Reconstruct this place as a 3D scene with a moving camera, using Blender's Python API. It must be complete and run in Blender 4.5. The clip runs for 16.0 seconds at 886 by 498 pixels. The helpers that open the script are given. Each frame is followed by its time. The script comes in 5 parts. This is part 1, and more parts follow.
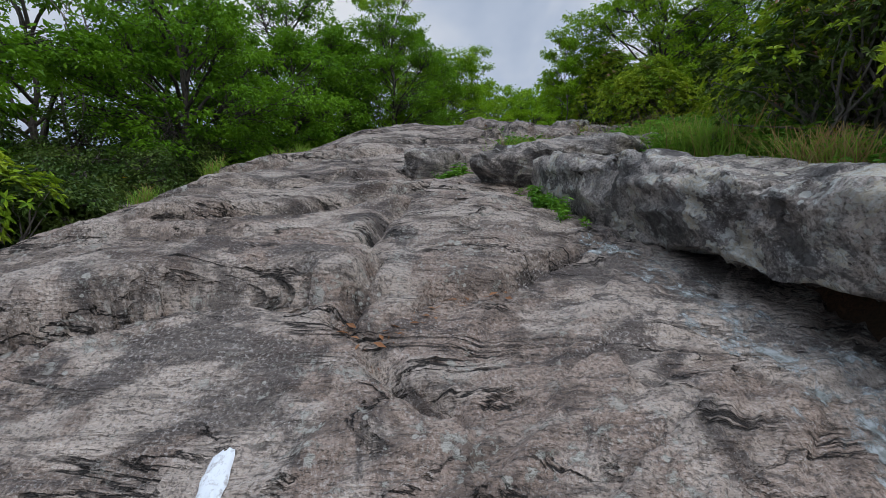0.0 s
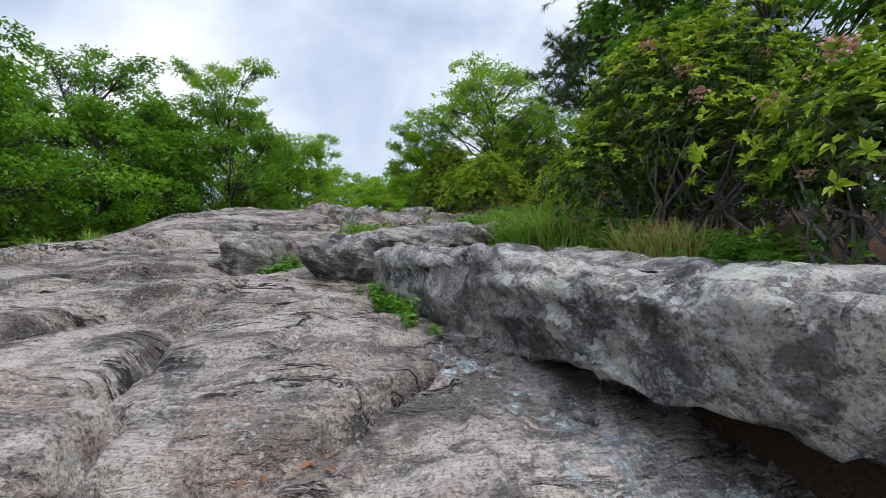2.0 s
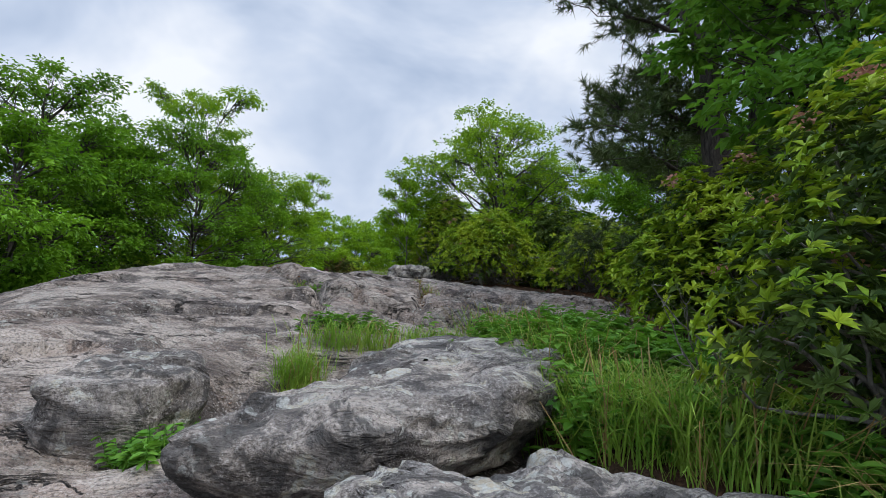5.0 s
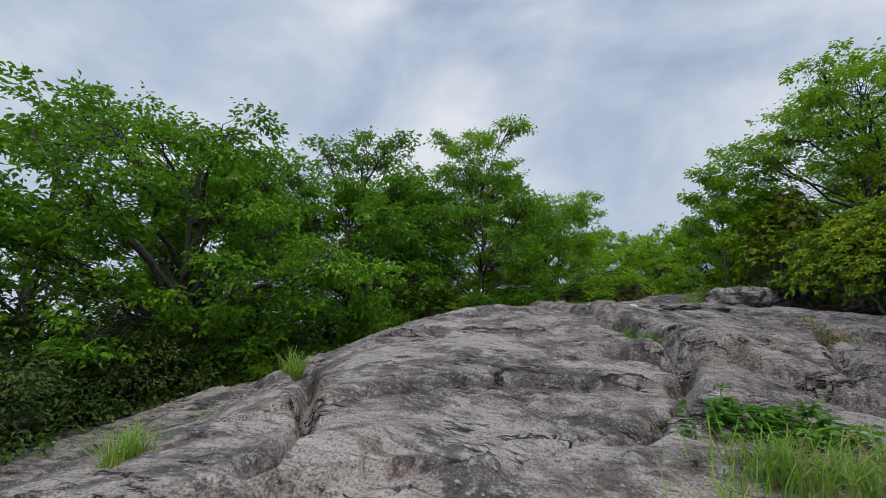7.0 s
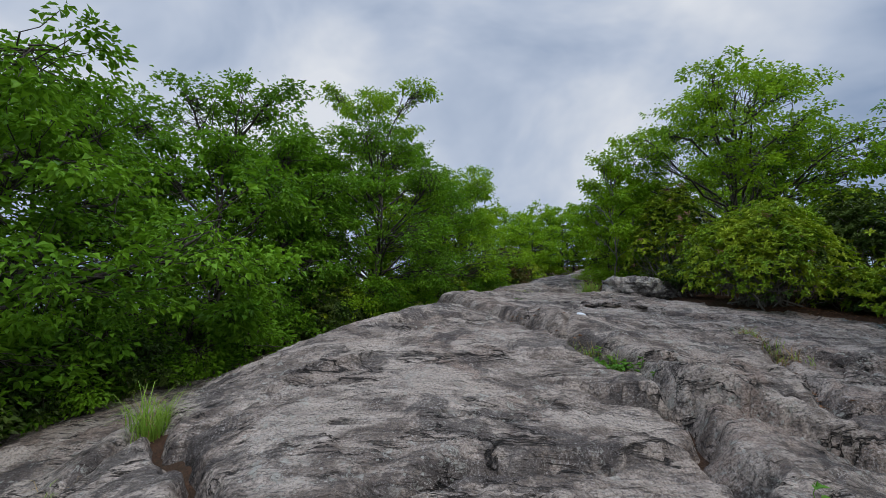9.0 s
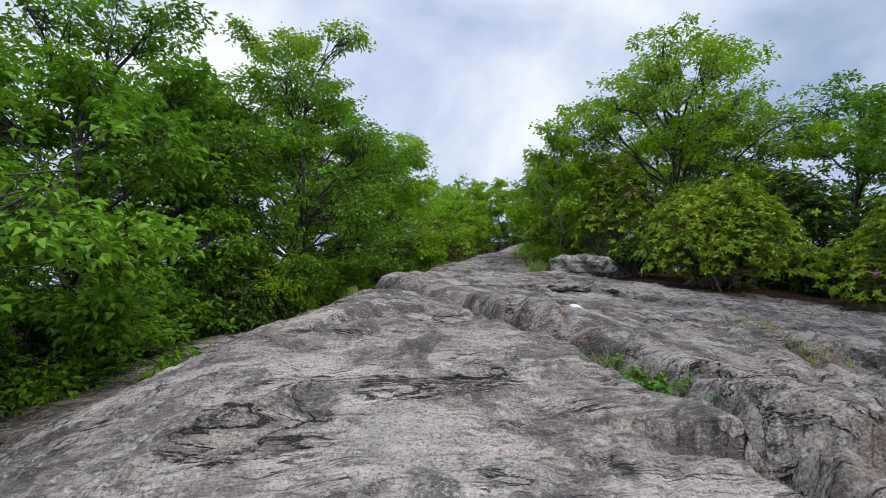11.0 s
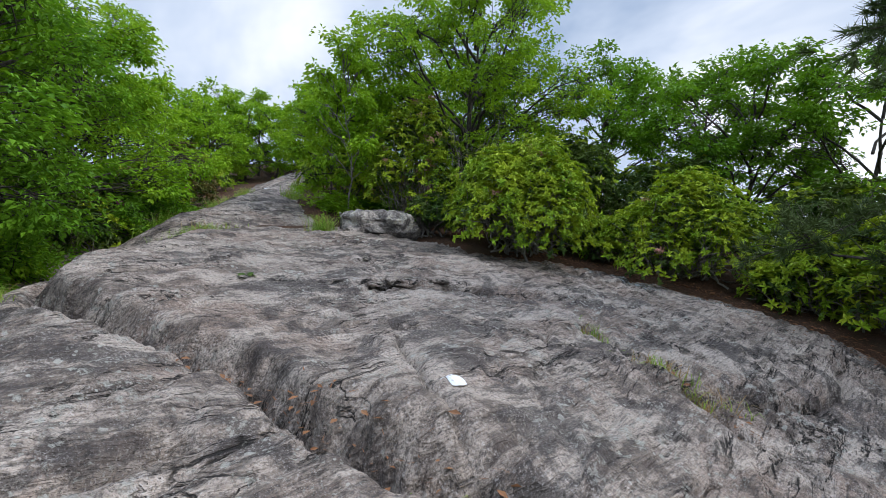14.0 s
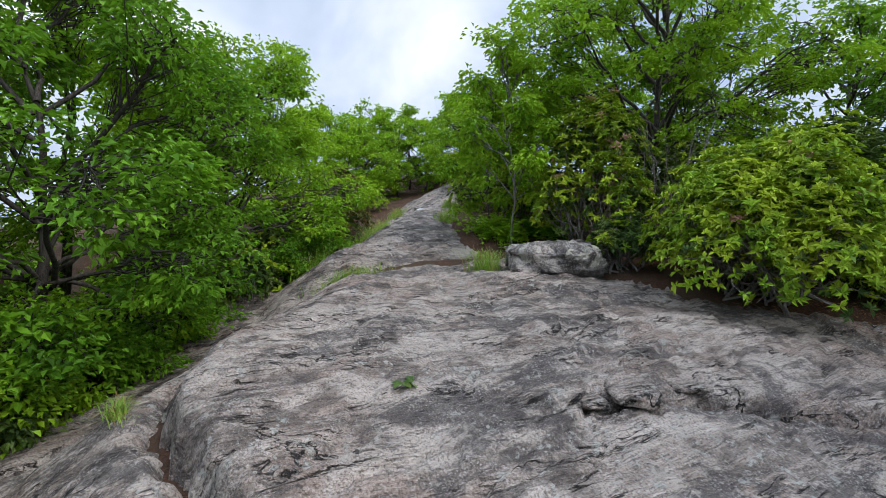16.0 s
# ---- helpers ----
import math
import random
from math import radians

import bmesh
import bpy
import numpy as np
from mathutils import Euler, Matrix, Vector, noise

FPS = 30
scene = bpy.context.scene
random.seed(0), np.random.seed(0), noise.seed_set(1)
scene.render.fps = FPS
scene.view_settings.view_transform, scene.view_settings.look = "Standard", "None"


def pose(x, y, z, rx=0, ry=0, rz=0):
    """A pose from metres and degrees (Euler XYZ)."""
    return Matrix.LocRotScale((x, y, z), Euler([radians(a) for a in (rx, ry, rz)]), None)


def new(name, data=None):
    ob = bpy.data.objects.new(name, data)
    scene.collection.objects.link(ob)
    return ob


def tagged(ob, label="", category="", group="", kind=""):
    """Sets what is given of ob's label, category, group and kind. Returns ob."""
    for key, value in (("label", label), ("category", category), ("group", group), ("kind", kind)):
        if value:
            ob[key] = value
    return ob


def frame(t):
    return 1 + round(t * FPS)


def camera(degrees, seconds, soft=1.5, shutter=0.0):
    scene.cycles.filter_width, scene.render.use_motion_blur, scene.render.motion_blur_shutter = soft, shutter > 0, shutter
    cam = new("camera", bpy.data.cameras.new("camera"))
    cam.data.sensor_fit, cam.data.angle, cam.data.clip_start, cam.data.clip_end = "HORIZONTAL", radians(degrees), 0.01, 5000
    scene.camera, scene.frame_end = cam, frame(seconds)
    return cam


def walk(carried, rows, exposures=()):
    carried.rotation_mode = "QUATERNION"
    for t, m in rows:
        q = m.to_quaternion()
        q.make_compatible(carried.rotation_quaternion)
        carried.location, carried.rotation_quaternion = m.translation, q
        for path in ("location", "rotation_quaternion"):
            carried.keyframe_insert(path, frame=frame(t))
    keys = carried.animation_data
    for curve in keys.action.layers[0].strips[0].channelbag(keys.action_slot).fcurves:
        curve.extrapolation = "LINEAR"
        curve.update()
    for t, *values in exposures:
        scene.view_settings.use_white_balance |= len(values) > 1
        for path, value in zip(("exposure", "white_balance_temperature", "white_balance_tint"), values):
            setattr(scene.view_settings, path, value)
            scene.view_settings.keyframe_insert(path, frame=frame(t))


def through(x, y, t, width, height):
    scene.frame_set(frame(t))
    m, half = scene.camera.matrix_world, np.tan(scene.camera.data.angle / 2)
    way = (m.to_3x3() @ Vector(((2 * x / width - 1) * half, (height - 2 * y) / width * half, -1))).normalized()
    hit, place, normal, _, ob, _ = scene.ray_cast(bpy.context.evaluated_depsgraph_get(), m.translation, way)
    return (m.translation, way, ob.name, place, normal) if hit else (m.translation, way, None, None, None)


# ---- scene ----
cam = camera(88.6, 16.0, 0.6)
METRES, EYE, TILT, LEAN, TURN = 12.0, 1.5, -8.5, 0.0, 0.0
ROWS = [
    (0.0, 0.0, 0.0, 0.0, 0.0, 0.0, -0.0),
    (0.5, -0.0074, 0.0091, 0.0068, -7.71, 5.84, -0.03),
    (1.0, -0.0116, 0.0183, 0.0086, -10.28, 7.99, 1.13),
    (1.5, 0.0022, 0.0285, 0.0069, -17.76, 7.18, 3.55),
    (2.0, 0.0174, 0.0494, 0.0153, -17.86, 9.82, 3.65),
    (2.5, 0.0003, 0.0733, 0.0226, -14.74, 14.15, 0.43),
    (3.0, -0.0027, 0.0905, 0.0378, -18.87, 15.22, 0.74),
    (3.5, 0.0166, 0.1169, 0.0498, -21.63, 17.21, 1.18),
    (6.0, 0.0513, 0.2545, 0.1208, -15.4, 14.7, -1.86),
    (6.5, 0.0488, 0.2892, 0.131, -1.17, 15.98, -3.25),
    (7.0, 0.0055, 0.3176, 0.1375, 12.46, 16.94, -3.7),
    (7.5, -0.0115, 0.3357, 0.1592, 11.13, 16.17, -1.58),
    (8.0, -0.0202, 0.3627, 0.171, 11.96, 17.36, 0.77),
    (8.5, -0.0376, 0.3824, 0.1778, 7.88, 16.21, -0.31),
    (9.0, -0.0614, 0.4008, 0.1889, -3.64, 13.27, -1.75),
    (9.5, -0.0649, 0.4304, 0.1938, -10.07, 13.52, -0.35),
    (12.0, -0.0948, 0.5588, 0.2396, -19.83, 7.49, -2.16),
    (12.5, -0.0956, 0.5861, 0.2579, -26.69, 6.54, -1.23),
    (13.0, -0.0776, 0.619, 0.2667, -29.28, 4.37, 1.98),
    (13.5, -0.0677, 0.6492, 0.2719, -32.9, 1.38, 1.04),
    (14.0, -0.045, 0.6742, 0.2863, -43.22, 0.06, 1.22),
    (14.5, -0.0166, 0.6987, 0.2961, -40.85, 0.55, 3.08),
    (15.0, -0.0115, 0.7368, 0.3055, -34.72, 0.79, 3.18),
    (15.5, -0.009, 0.7706, 0.3331, -31.14, 1.47, 3.82),
    (16.0, 0.0015, 0.7998, 0.3388, -25.14, 0.58, 2.86),
]
EXPOSURES = [(0.0, -0.45), (0.5, -0.1), (1.5, 0.1), (2.5, 0.05), (3.5, -0.1), (6.0, 0.0), (7.5, -0.5), (8.7, -0.5), (9.5, -0.2), (12.0, 0.05), (16.0, 0.2)]
walk(cam, [(t, pose(0, 0, EYE, TILT, LEAN, TURN) @ pose(METRES * x, METRES * y, METRES * z, 90 + pitch, roll, yaw)) for t, x, y, z, yaw, pitch, roll in ROWS], EXPOSURES)

# ---- daylight: bright overcast sky ----
SUN_ELEVATION, SUN_ROTATION = radians(50), radians(-35)
world = bpy.data.worlds.new("overcast_sky")
scene.world = world
world.use_nodes = True
wn, wl = world.node_tree.nodes, world.node_tree.links
wn.clear()
w_out, w_bg = wn.new("ShaderNodeOutputWorld"), wn.new("ShaderNodeBackground")
w_sky = wn.new("ShaderNodeTexSky")
w_sky.sky_type, w_sky.sun_disc = "NISHITA", False
w_sky.sun_elevation, w_sky.sun_rotation = SUN_ELEVATION, SUN_ROTATION
w_scale = wn.new("ShaderNodeVectorMath")
w_scale.operation = "SCALE"
w_scale.inputs["Scale"].default_value = 0.09
wl.new(w_sky.outputs["Color"], w_scale.inputs[0])
w_co, w_map = wn.new("ShaderNodeTexCoord"), wn.new("ShaderNodeMapping")
w_map.inputs["Scale"].default_value = (1.0, 1.0, 1.7)
wl.new(w_co.outputs["Generated"], w_map.inputs["Vector"])
w_noise = wn.new("ShaderNodeTexNoise")
w_noise.inputs["Scale"].default_value, w_noise.inputs["Detail"].default_value = 1.9, 5.0
w_noise.inputs["Roughness"].default_value, w_noise.inputs["Distortion"].default_value = 0.52, 0.35
wl.new(w_map.outputs["Vector"], w_noise.inputs["Vector"])
w_ramp = wn.new("ShaderNodeValToRGB")
w_ramp.color_ramp.elements[0].position, w_ramp.color_ramp.elements[0].color = 0.35, (0.30, 0.40, 0.58, 1)
w_ramp.color_ramp.elements[1].position, w_ramp.color_ramp.elements[1].color = 0.68, (0.87, 0.91, 0.98, 1)
mid = w_ramp.color_ramp.elements.new(0.52)
mid.color = (0.56, 0.645, 0.80, 1)
wl.new(w_noise.outputs["Fac"], w_ramp.inputs["Fac"])
w_mix = wn.new("ShaderNodeMix")
w_mix.data_type = "RGBA"
w_mix.inputs["Factor"].default_value = 0.95
wl.new(w_scale.outputs["Vector"], w_mix.inputs[6])
wl.new(w_ramp.outputs["Color"], w_mix.inputs[7])
# an overcast sky grows brighter towards the zenith
w_split, w_rise = wn.new("ShaderNodeSeparateXYZ"), wn.new("ShaderNodeMapRange")
wl.new(w_co.outputs["Generated"], w_split.inputs[0])
wl.new(w_split.outputs["Z"], w_rise.inputs["Value"])
for socket, value in (("From Min", 0.60), ("From Max", 1.0), ("To Min", 1.12), ("To Max", 4.8)):
    w_rise.inputs[socket].default_value = value
wl.new(w_mix.outputs[2], w_bg.inputs["Color"])
wl.new(w_rise.outputs["Result"], w_bg.inputs["Strength"])
wl.new(w_bg.outputs["Background"], w_out.inputs["Surface"])
sun_data = bpy.data.lights.new("sun", "SUN")
sun_data.energy, sun_data.angle, sun_data.color = 1.5, radians(25), (1.0, 0.96, 0.9)
sun = new("sun", sun_data)
sun.matrix_world = pose(0, 0, 40, 40, 0, 35)

# ---- materials ----


class Nodes:
    """A small helper to write node materials."""

    def __init__(self, name):
        self.mat = bpy.data.materials.new(name)
        self.mat.use_nodes = True
        self.tree = self.mat.node_tree
        self.tree.nodes.clear()
        self.out = self.node("OutputMaterial")

    def node(self, kind, **inputs):
        n = self.tree.nodes.new("ShaderNode" + kind)
        for key, value in inputs.items():
            self.put(n, key.replace("_", " "), value)
        return n

    def put(self, n, key, value):
        socket = n.inputs[key]
        if isinstance(value, bpy.types.NodeSocket):
            self.tree.links.new(value, socket)
        else:
            socket.default_value = value

    def coords(self, scale=(1, 1, 1), turn=(0, 0, 0)):
        co, m = self.node("TexCoord"), self.node("Mapping")
        self.tree.links.new(co.outputs["Object"], m.inputs["Vector"])
        m.inputs["Scale"].default_value, m.inputs["Rotation"].default_value = scale, turn
        return m.outputs["Vector"]

    def noise(self, vec, scale, detail=4.0, rough=0.55, dist=0.0):
        n = self.node("TexNoise", Vector=vec, Scale=scale, Detail=detail, Roughness=rough, Distortion=dist)
        return n.outputs["Fac"]

    def ramp(self, fac, *stops):
        n = self.node("ValToRGB", Fac=fac)
        e = n.color_ramp.elements
        while len(e) < len(stops):
            e.new(0.5)
        for k, (p, c) in enumerate(stops):
            e[k].position = p
            e[k].color = (c, c, c, 1) if not isinstance(c, tuple) else (*c, 1)
        return n.outputs["Color"]

    def mix(self, fac, a, b, mode="MIX"):
        n = self.tree.nodes.new("ShaderNodeMix")
        n.data_type, n.blend_type = "RGBA", mode
        for k, v in ((0, fac), (6, a), (7, b)):
            if isinstance(v, bpy.types.NodeSocket):
                self.tree.links.new(v, n.inputs[k])
            elif k == 0:
                n.inputs[0].default_value = v
            else:
                n.inputs[k].default_value = (*v, 1) if isinstance(v, tuple) else (v, v, v, 1)
        return n.outputs[2]

    def maths(self, op, a, b):
        n = self.tree.nodes.new("ShaderNodeMath")
        n.operation = op
        for k, v in ((0, a), (1, b)):
            if isinstance(v, bpy.types.NodeSocket):
                self.tree.links.new(v, n.inputs[k])
            else:
                n.inputs[k].default_value = v
        return n.outputs[0]

    def bump(self, height, strength, distance, normal=None):
        n = self.node("Bump", Height=height, Strength=strength, Distance=distance)
        if normal is not None:
            self.put(n, "Normal", normal)
        return n.outputs["Normal"]

    def finish(self, color, rough=0.85, normal=None, spec=0.3, through=None, part=0.0):
        p = self.node("BsdfPrincipled", Base_Color=color, Roughness=rough)
        p.inputs["Specular IOR Level"].default_value = spec
        if normal is not None:
            self.put(p, "Normal", normal)
        shader = p.outputs["BSDF"]
        if through is not None:
            t = self.node("BsdfTranslucent", Color=through)
            m = self.node("MixShader", Fac=part)
            self.tree.links.new(shader, m.inputs[1])
            self.tree.links.new(t.outputs["BSDF"], m.inputs[2])
            shader = m.outputs["Shader"]
        self.tree.links.new(shader, self.out.inputs["Surface"])
        return self.mat


def rgb(c):
    return (*c, 1)


FOLIATION = radians(24)


def rock_material(name, light, dark, warm, lichen, lichen_at, stain, streaks, blotch):
    m = Nodes(name)
    co = m.coords()
    streak = m.coords((0.35, 2.6, 1.6), (0, 0, -FOLIATION))
    big = m.noise(co, 0.8, 5, 0.6, 0.5)
    mid_n = m.noise(co, 4.0, 6, 0.62, 0.5)
    grain = m.noise(co, 70.0, 3, 0.6)
    speck = m.noise(co, 150.0, 2, 0.5)
    line = m.noise(streak, 4.2, 6, 0.6, 0.8)
    fine = m.noise(streak, 16.0, 4, 0.6, 0.5)
    # bands of pale and dark mineral
    c = m.mix(m.ramp(line, (0.36, 0.0), (0.56, 1.0)), dark, light)
    c = m.mix(m.ramp(big, (0.46, 0.0), (0.58, 0.7)), c, warm)
    c = m.mix(m.ramp(mid_n, (0.51, 0.0), (0.57, 0.65)), c, dark)
    pale = m.noise(m.coords((1.0, 1.5, 1.2), (0, 0, -FOLIATION)), 1.5, 6, 0.6, 0.6)
    c = m.mix(m.ramp(pale, (0.49, 0.0), (0.56, 0.8)), c, m.mix(0.7, light, (0.52, 0.445, 0.38)))
    # weather stains: broad dark films with ragged edges
    wet = m.noise(m.coords((0.8, 1.15, 0.9), (0, 0, -FOLIATION)), 1.7, 9, 0.70, 0.7)
    c = m.mix(m.ramp(wet, (0.515, 0.0), (0.57, stain)), c, (0.052, 0.044, 0.042))
    c = m.mix(m.ramp(fine, (0.36, 0.65 * streaks), (0.46, 0.0)), c, (0.055, 0.048, 0.045))
    c = m.mix(m.ramp(grain, (0.37, 0.6), (0.48, 0.0)), c, (0.060, 0.052, 0.048))
    bright = m.maths("MULTIPLY", m.ramp(grain, (0.55, 0.0), (0.64, 0.5)), m.ramp(mid_n, (0.42, 1.0), (0.58, 0.1)))
    c = m.mix(bright, c, (0.55, 0.51, 0.47))
    c = m.mix(m.ramp(speck, (0.60, 0.0), (0.68, 0.3)), c, (0.52, 0.50, 0.48))
    # thin parting seams along the foliation, with the cracks' shadow painted in as dark lines
    seam = m.maths("ABSOLUTE", m.maths("SUBTRACT", m.noise(m.coords((0.30, 1.7, 1.2), (0, 0, -FOLIATION)), 2.2, 6, 0.6, 1.1), 0.5), 0.0)
    where = m.ramp(m.noise(co, 1.9, 3), (0.47, 0.0), (0.55, 1.0))
    seams = m.maths("MULTIPLY", m.ramp(seam, (0.003, streaks), (0.016, 0.0)), where)
    c = m.mix(seams, c, (0.026, 0.023, 0.021))
    # round pale lichen, rough grey crust and broad pale blotches
    field = m.noise(co, 1.3, 3, 0.6)
    edge = m.noise(co, 34.0, 4, 0.7)
    for scale, reach in ((6.0, lichen_at), (13.0, lichen_at * 1.15)):
        v = m.node("TexVoronoi", Vector=co, Scale=scale)
        spot = m.maths("ADD", v.outputs["Distance"], m.maths("MULTIPLY", edge, 0.26))
        spots = m.maths("MULTIPLY", m.ramp(spot, (reach + 0.10, 0.8), (reach + 0.12, 0.0)), m.ramp(field, (0.50, 0.0), (0.55, 1.0)))
        c = m.mix(spots, c, lichen)
    crust = m.noise(co, 11.0, 8, 0.75, 0.4)
    crusts = m.maths("MULTIPLY", m.ramp(crust, (0.56, 0.0), (0.60, 0.85)), m.ramp(field, (0.46, 0.0), (0.58, 1.0)))
    c = m.mix(crusts, c, lichen)
    if blotch:
        patch = m.noise(m.coords((1, 1, 1), (0.3, 0.2, 0.5)), 3.6, 9, 0.68, 0.5)
        c = m.mix(m.ramp(patch, (0.42, 0.75), (0.47, 0.0)), c, (0.055, 0.052, 0.050))
        c = m.mix(m.ramp(patch, (0.555, 0.0), (0.575, blotch)), c, m.mix(m.ramp(edge, (0.4, 0.0), (0.6, 1.0)), lichen, (0.42, 0.37, 0.28)))
    h = m.maths("ADD", m.maths("MULTIPLY", line, 0.9), m.maths("ADD", m.maths("MULTIPLY", fine, 0.40 * streaks), m.maths("MULTIPLY", mid_n, 0.8)))
    h = m.maths("SUBTRACT", h, m.maths("MULTIPLY", seams, 0.7))
    n = m.bump(h, 1.0, 0.095)
    n = m.bump(m.maths("ADD", grain, m.maths("MULTIPLY", crusts, 0.4)), 1.0, 0.007, n)
    return m.finish(c, 0.88, n, 0.25)


ROCK = rock_material("weathered_gneiss", (0.36, 0.295, 0.245), (0.105, 0.082, 0.069), (0.32, 0.236, 0.188), (0.40, 0.39, 0.345), 0.13, 0.75, 1.0, 0.0)
BOULDER = rock_material("lichened_rock", (0.31, 0.285, 0.26), (0.115, 0.104, 0.098), (0.28, 0.235, 0.20), (0.46, 0.46, 0.42), 0.19, 0.65, 0.3, 0.85)


def soil_material():
    m = Nodes("needle_litter")
    co = m.coords()
    a, b = m.noise(co, 2.0, 6, 0.65), m.noise(co, 45.0, 5, 0.75, 1.2)
    c = m.mix(m.ramp(b, (0.35, 0.0), (0.65, 1.0)), (0.026, 0.016, 0.010), (0.125, 0.064, 0.038))
    c = m.mix(m.ramp(a, (0.45, 0.0), (0.62, 0.6)), c, (0.055, 0.043, 0.028))
    return m.finish(c, 0.95, m.bump(b, 0.9, 0.02), 0.15)


SOIL = soil_material()


def leaf_material(name, young, old, tip, through, part=0.28, rough=0.5, patch=1.3):
    m = Nodes(name)
    geo = m.node("NewGeometry")
    each = geo.outputs["Random Per Island"]
    co = m.coords()
    c = m.mix(m.ramp(each, (0.0, 0.0), (1.0, 1.0)), old, young)
    c = m.mix(m.ramp(m.noise(co, patch, 3), (0.42, 0.0), (0.60, 0.8)), c, tip)
    vein = m.noise(co, 60.0, 2)
    c = m.mix(m.ramp(vein, (0.3, 0.25), (0.6, 0.0)), c, old)
    return m.finish(c, rough + 0.08, None, 0.18, m.mix(0.5, c, through), part)


OAK = leaf_material("oak_leaves", (0.135, 0.31, 0.016), (0.036, 0.098, 0.010), (0.18, 0.36, 0.018), (0.30, 0.58, 0.02), 0.24)
LIGHT_OAK = leaf_material("fresh_leaves", (0.25, 0.46, 0.020), (0.078, 0.20, 0.012), (0.31, 0.50, 0.024), (0.46, 0.68, 0.02), 0.26)
LAUREL = leaf_material("laurel_leaves", (0.30, 0.47, 0.030), (0.07, 0.15, 0.014), (0.44, 0.52, 0.036), (0.36, 0.52, 0.02), 0.2, 0.38, 2.2)
# dark evergreen green, also used as painted shade inside bushes and under the oaks
DARK_LEAF = leaf_material("evergreen_and_shaded_leaves", (0.075, 0.14, 0.026), (0.025, 0.055, 0.014), (0.12, 0.17, 0.032), (0.08, 0.13, 0.02), 0.18, 0.38, 2.0)
RUSSET = leaf_material("russet_laurel_leaves", (0.15, 0.165, 0.035), (0.06, 0.07, 0.02), (0.17, 0.10, 0.04), (0.16, 0.2, 0.03), 0.2, 0.45, 3.0)
NEEDLE = leaf_material("pine_needles", (0.085, 0.135, 0.036), (0.035, 0.065, 0.022), (0.105, 0.14, 0.04), (0.08, 0.12, 0.03), 0.15, 0.5)
GRASS = leaf_material("grass_blades", (0.25, 0.40, 0.05), (0.13, 0.27, 0.035), (0.31, 0.40, 0.07), (0.35, 0.55, 0.05), 0.3, 0.5, 2.5)
DRY_GRASS = leaf_material("straw_grass", (0.42, 0.33, 0.15), (0.24, 0.15, 0.06), (0.36, 0.22, 0.09), (0.4, 0.3, 0.1), 0.3, 0.6, 3.0)
FERN = leaf_material("weed_leaves", (0.12, 0.29, 0.030), (0.045, 0.14, 0.018), (0.165, 0.33, 0.036), (0.24, 0.50, 0.03), 0.3, 0.45, 3.0)
PINK = leaf_material("laurel_flowers", (0.62, 0.36, 0.31), (0.42, 0.20, 0.14), (0.55, 0.30, 0.18), (0.6, 0.3, 0.3), 0.2, 0.6, 5.0)
MAGENTA = leaf_material("rhododendron_flowers", (0.42, 0.10, 0.26), (0.22, 0.06, 0.13), (0.35, 0.12, 0.2), (0.5, 0.1, 0.3), 0.2, 0.6, 5.0)
YELLOW = leaf_material("yellow_flowers", (0.75, 0.55, 0.02), (0.6, 0.42, 0.02), (0.7, 0.5, 0.03), (0.7, 0.5, 0.02), 0.2, 0.6, 5.0)
LITTER = leaf_material("dead_leaves", (0.34, 0.17, 0.085), (0.13, 0.065, 0.036), (0.26, 0.12, 0.055), (0.2, 0.1, 0.04), 0.1, 0.7, 4.0)


def bark_material(name, a, b, scale):
    m = Nodes(name)
    co = m.coords((1, 1, 0.25))
    n = m.noise(co, scale, 6, 0.7, 0.8)
    c = m.mix(m.ramp(n, (0.35, 0.0), (0.65, 1.0)), a, b)
    return m.finish(c, 0.9, m.bump(n, 0.8, 0.015), 0.2)


BARK = bark_material("oak_bark", (0.028, 0.024, 0.021), (0.105, 0.092, 0.080), 28.0)
PALE_BARK = bark_material("pale_twigs", (0.09, 0.08, 0.07), (0.27, 0.25, 0.225), 30.0)


def paint_material():
    m = Nodes("white_trail_paint")
    co = m.coords()
    n = m.noise(co, 40.0, 5, 0.7)
    c = m.mix(m.ramp(n, (0.36, 0.0), (0.48, 1.0)), (0.38, 0.37, 0.36), (0.66, 0.69, 0.72))
    return m.finish(c, 0.6, m.bump(n, 0.5, 0.004), 0.3)


PAINT = paint_material()

# ---- noise in numpy ----


def hashed(*ints):
    h = np.zeros(ints[0].shape, dtype=np.uint64)
    for k, v in enumerate(ints):
        h = h * np.uint64(6364136223846793005) + (v.astype(np.int64) + 7919 * (k + 1)).astype(np.uint64) * np.uint64(2654435761)
        h ^= h >> np.uint64(29)
    h = h * np.uint64(11400714819323198485)
    h ^= h >> np.uint64(32)
    return (h & np.uint64(0xFFFFFF)).astype(np.float64) / 0xFFFFFF


def value2(x, y, seed=0):
    xi, yi = np.floor(x), np.floor(y)
    fx, fy = x - xi, y - yi
    fx, fy = fx * fx * fx * (fx * (fx * 6 - 15) + 10), fy * fy * fy * (fy * (fy * 6 - 15) + 10)
    s = np.full(np.shape(x), seed)
    a, b = hashed(xi, yi, s), hashed(xi + 1, yi, s)
    c, d = hashed(xi, yi + 1, s), hashed(xi + 1, yi + 1, s)
    return ((a * (1 - fx) + b * fx) * (1 - fy) + (c * (1 - fx) + d * fx) * fy) * 2 - 1


def fractal2(x, y, octaves=4, gain=0.5, seed=0):
    total, amp = 0, 1.0
    for k in range(octaves):
        total = total + amp * value2(x * 2 ** k + 3.7 * k, y * 2 ** k - 1.9 * k, seed + k)
        amp *= gain
    return total


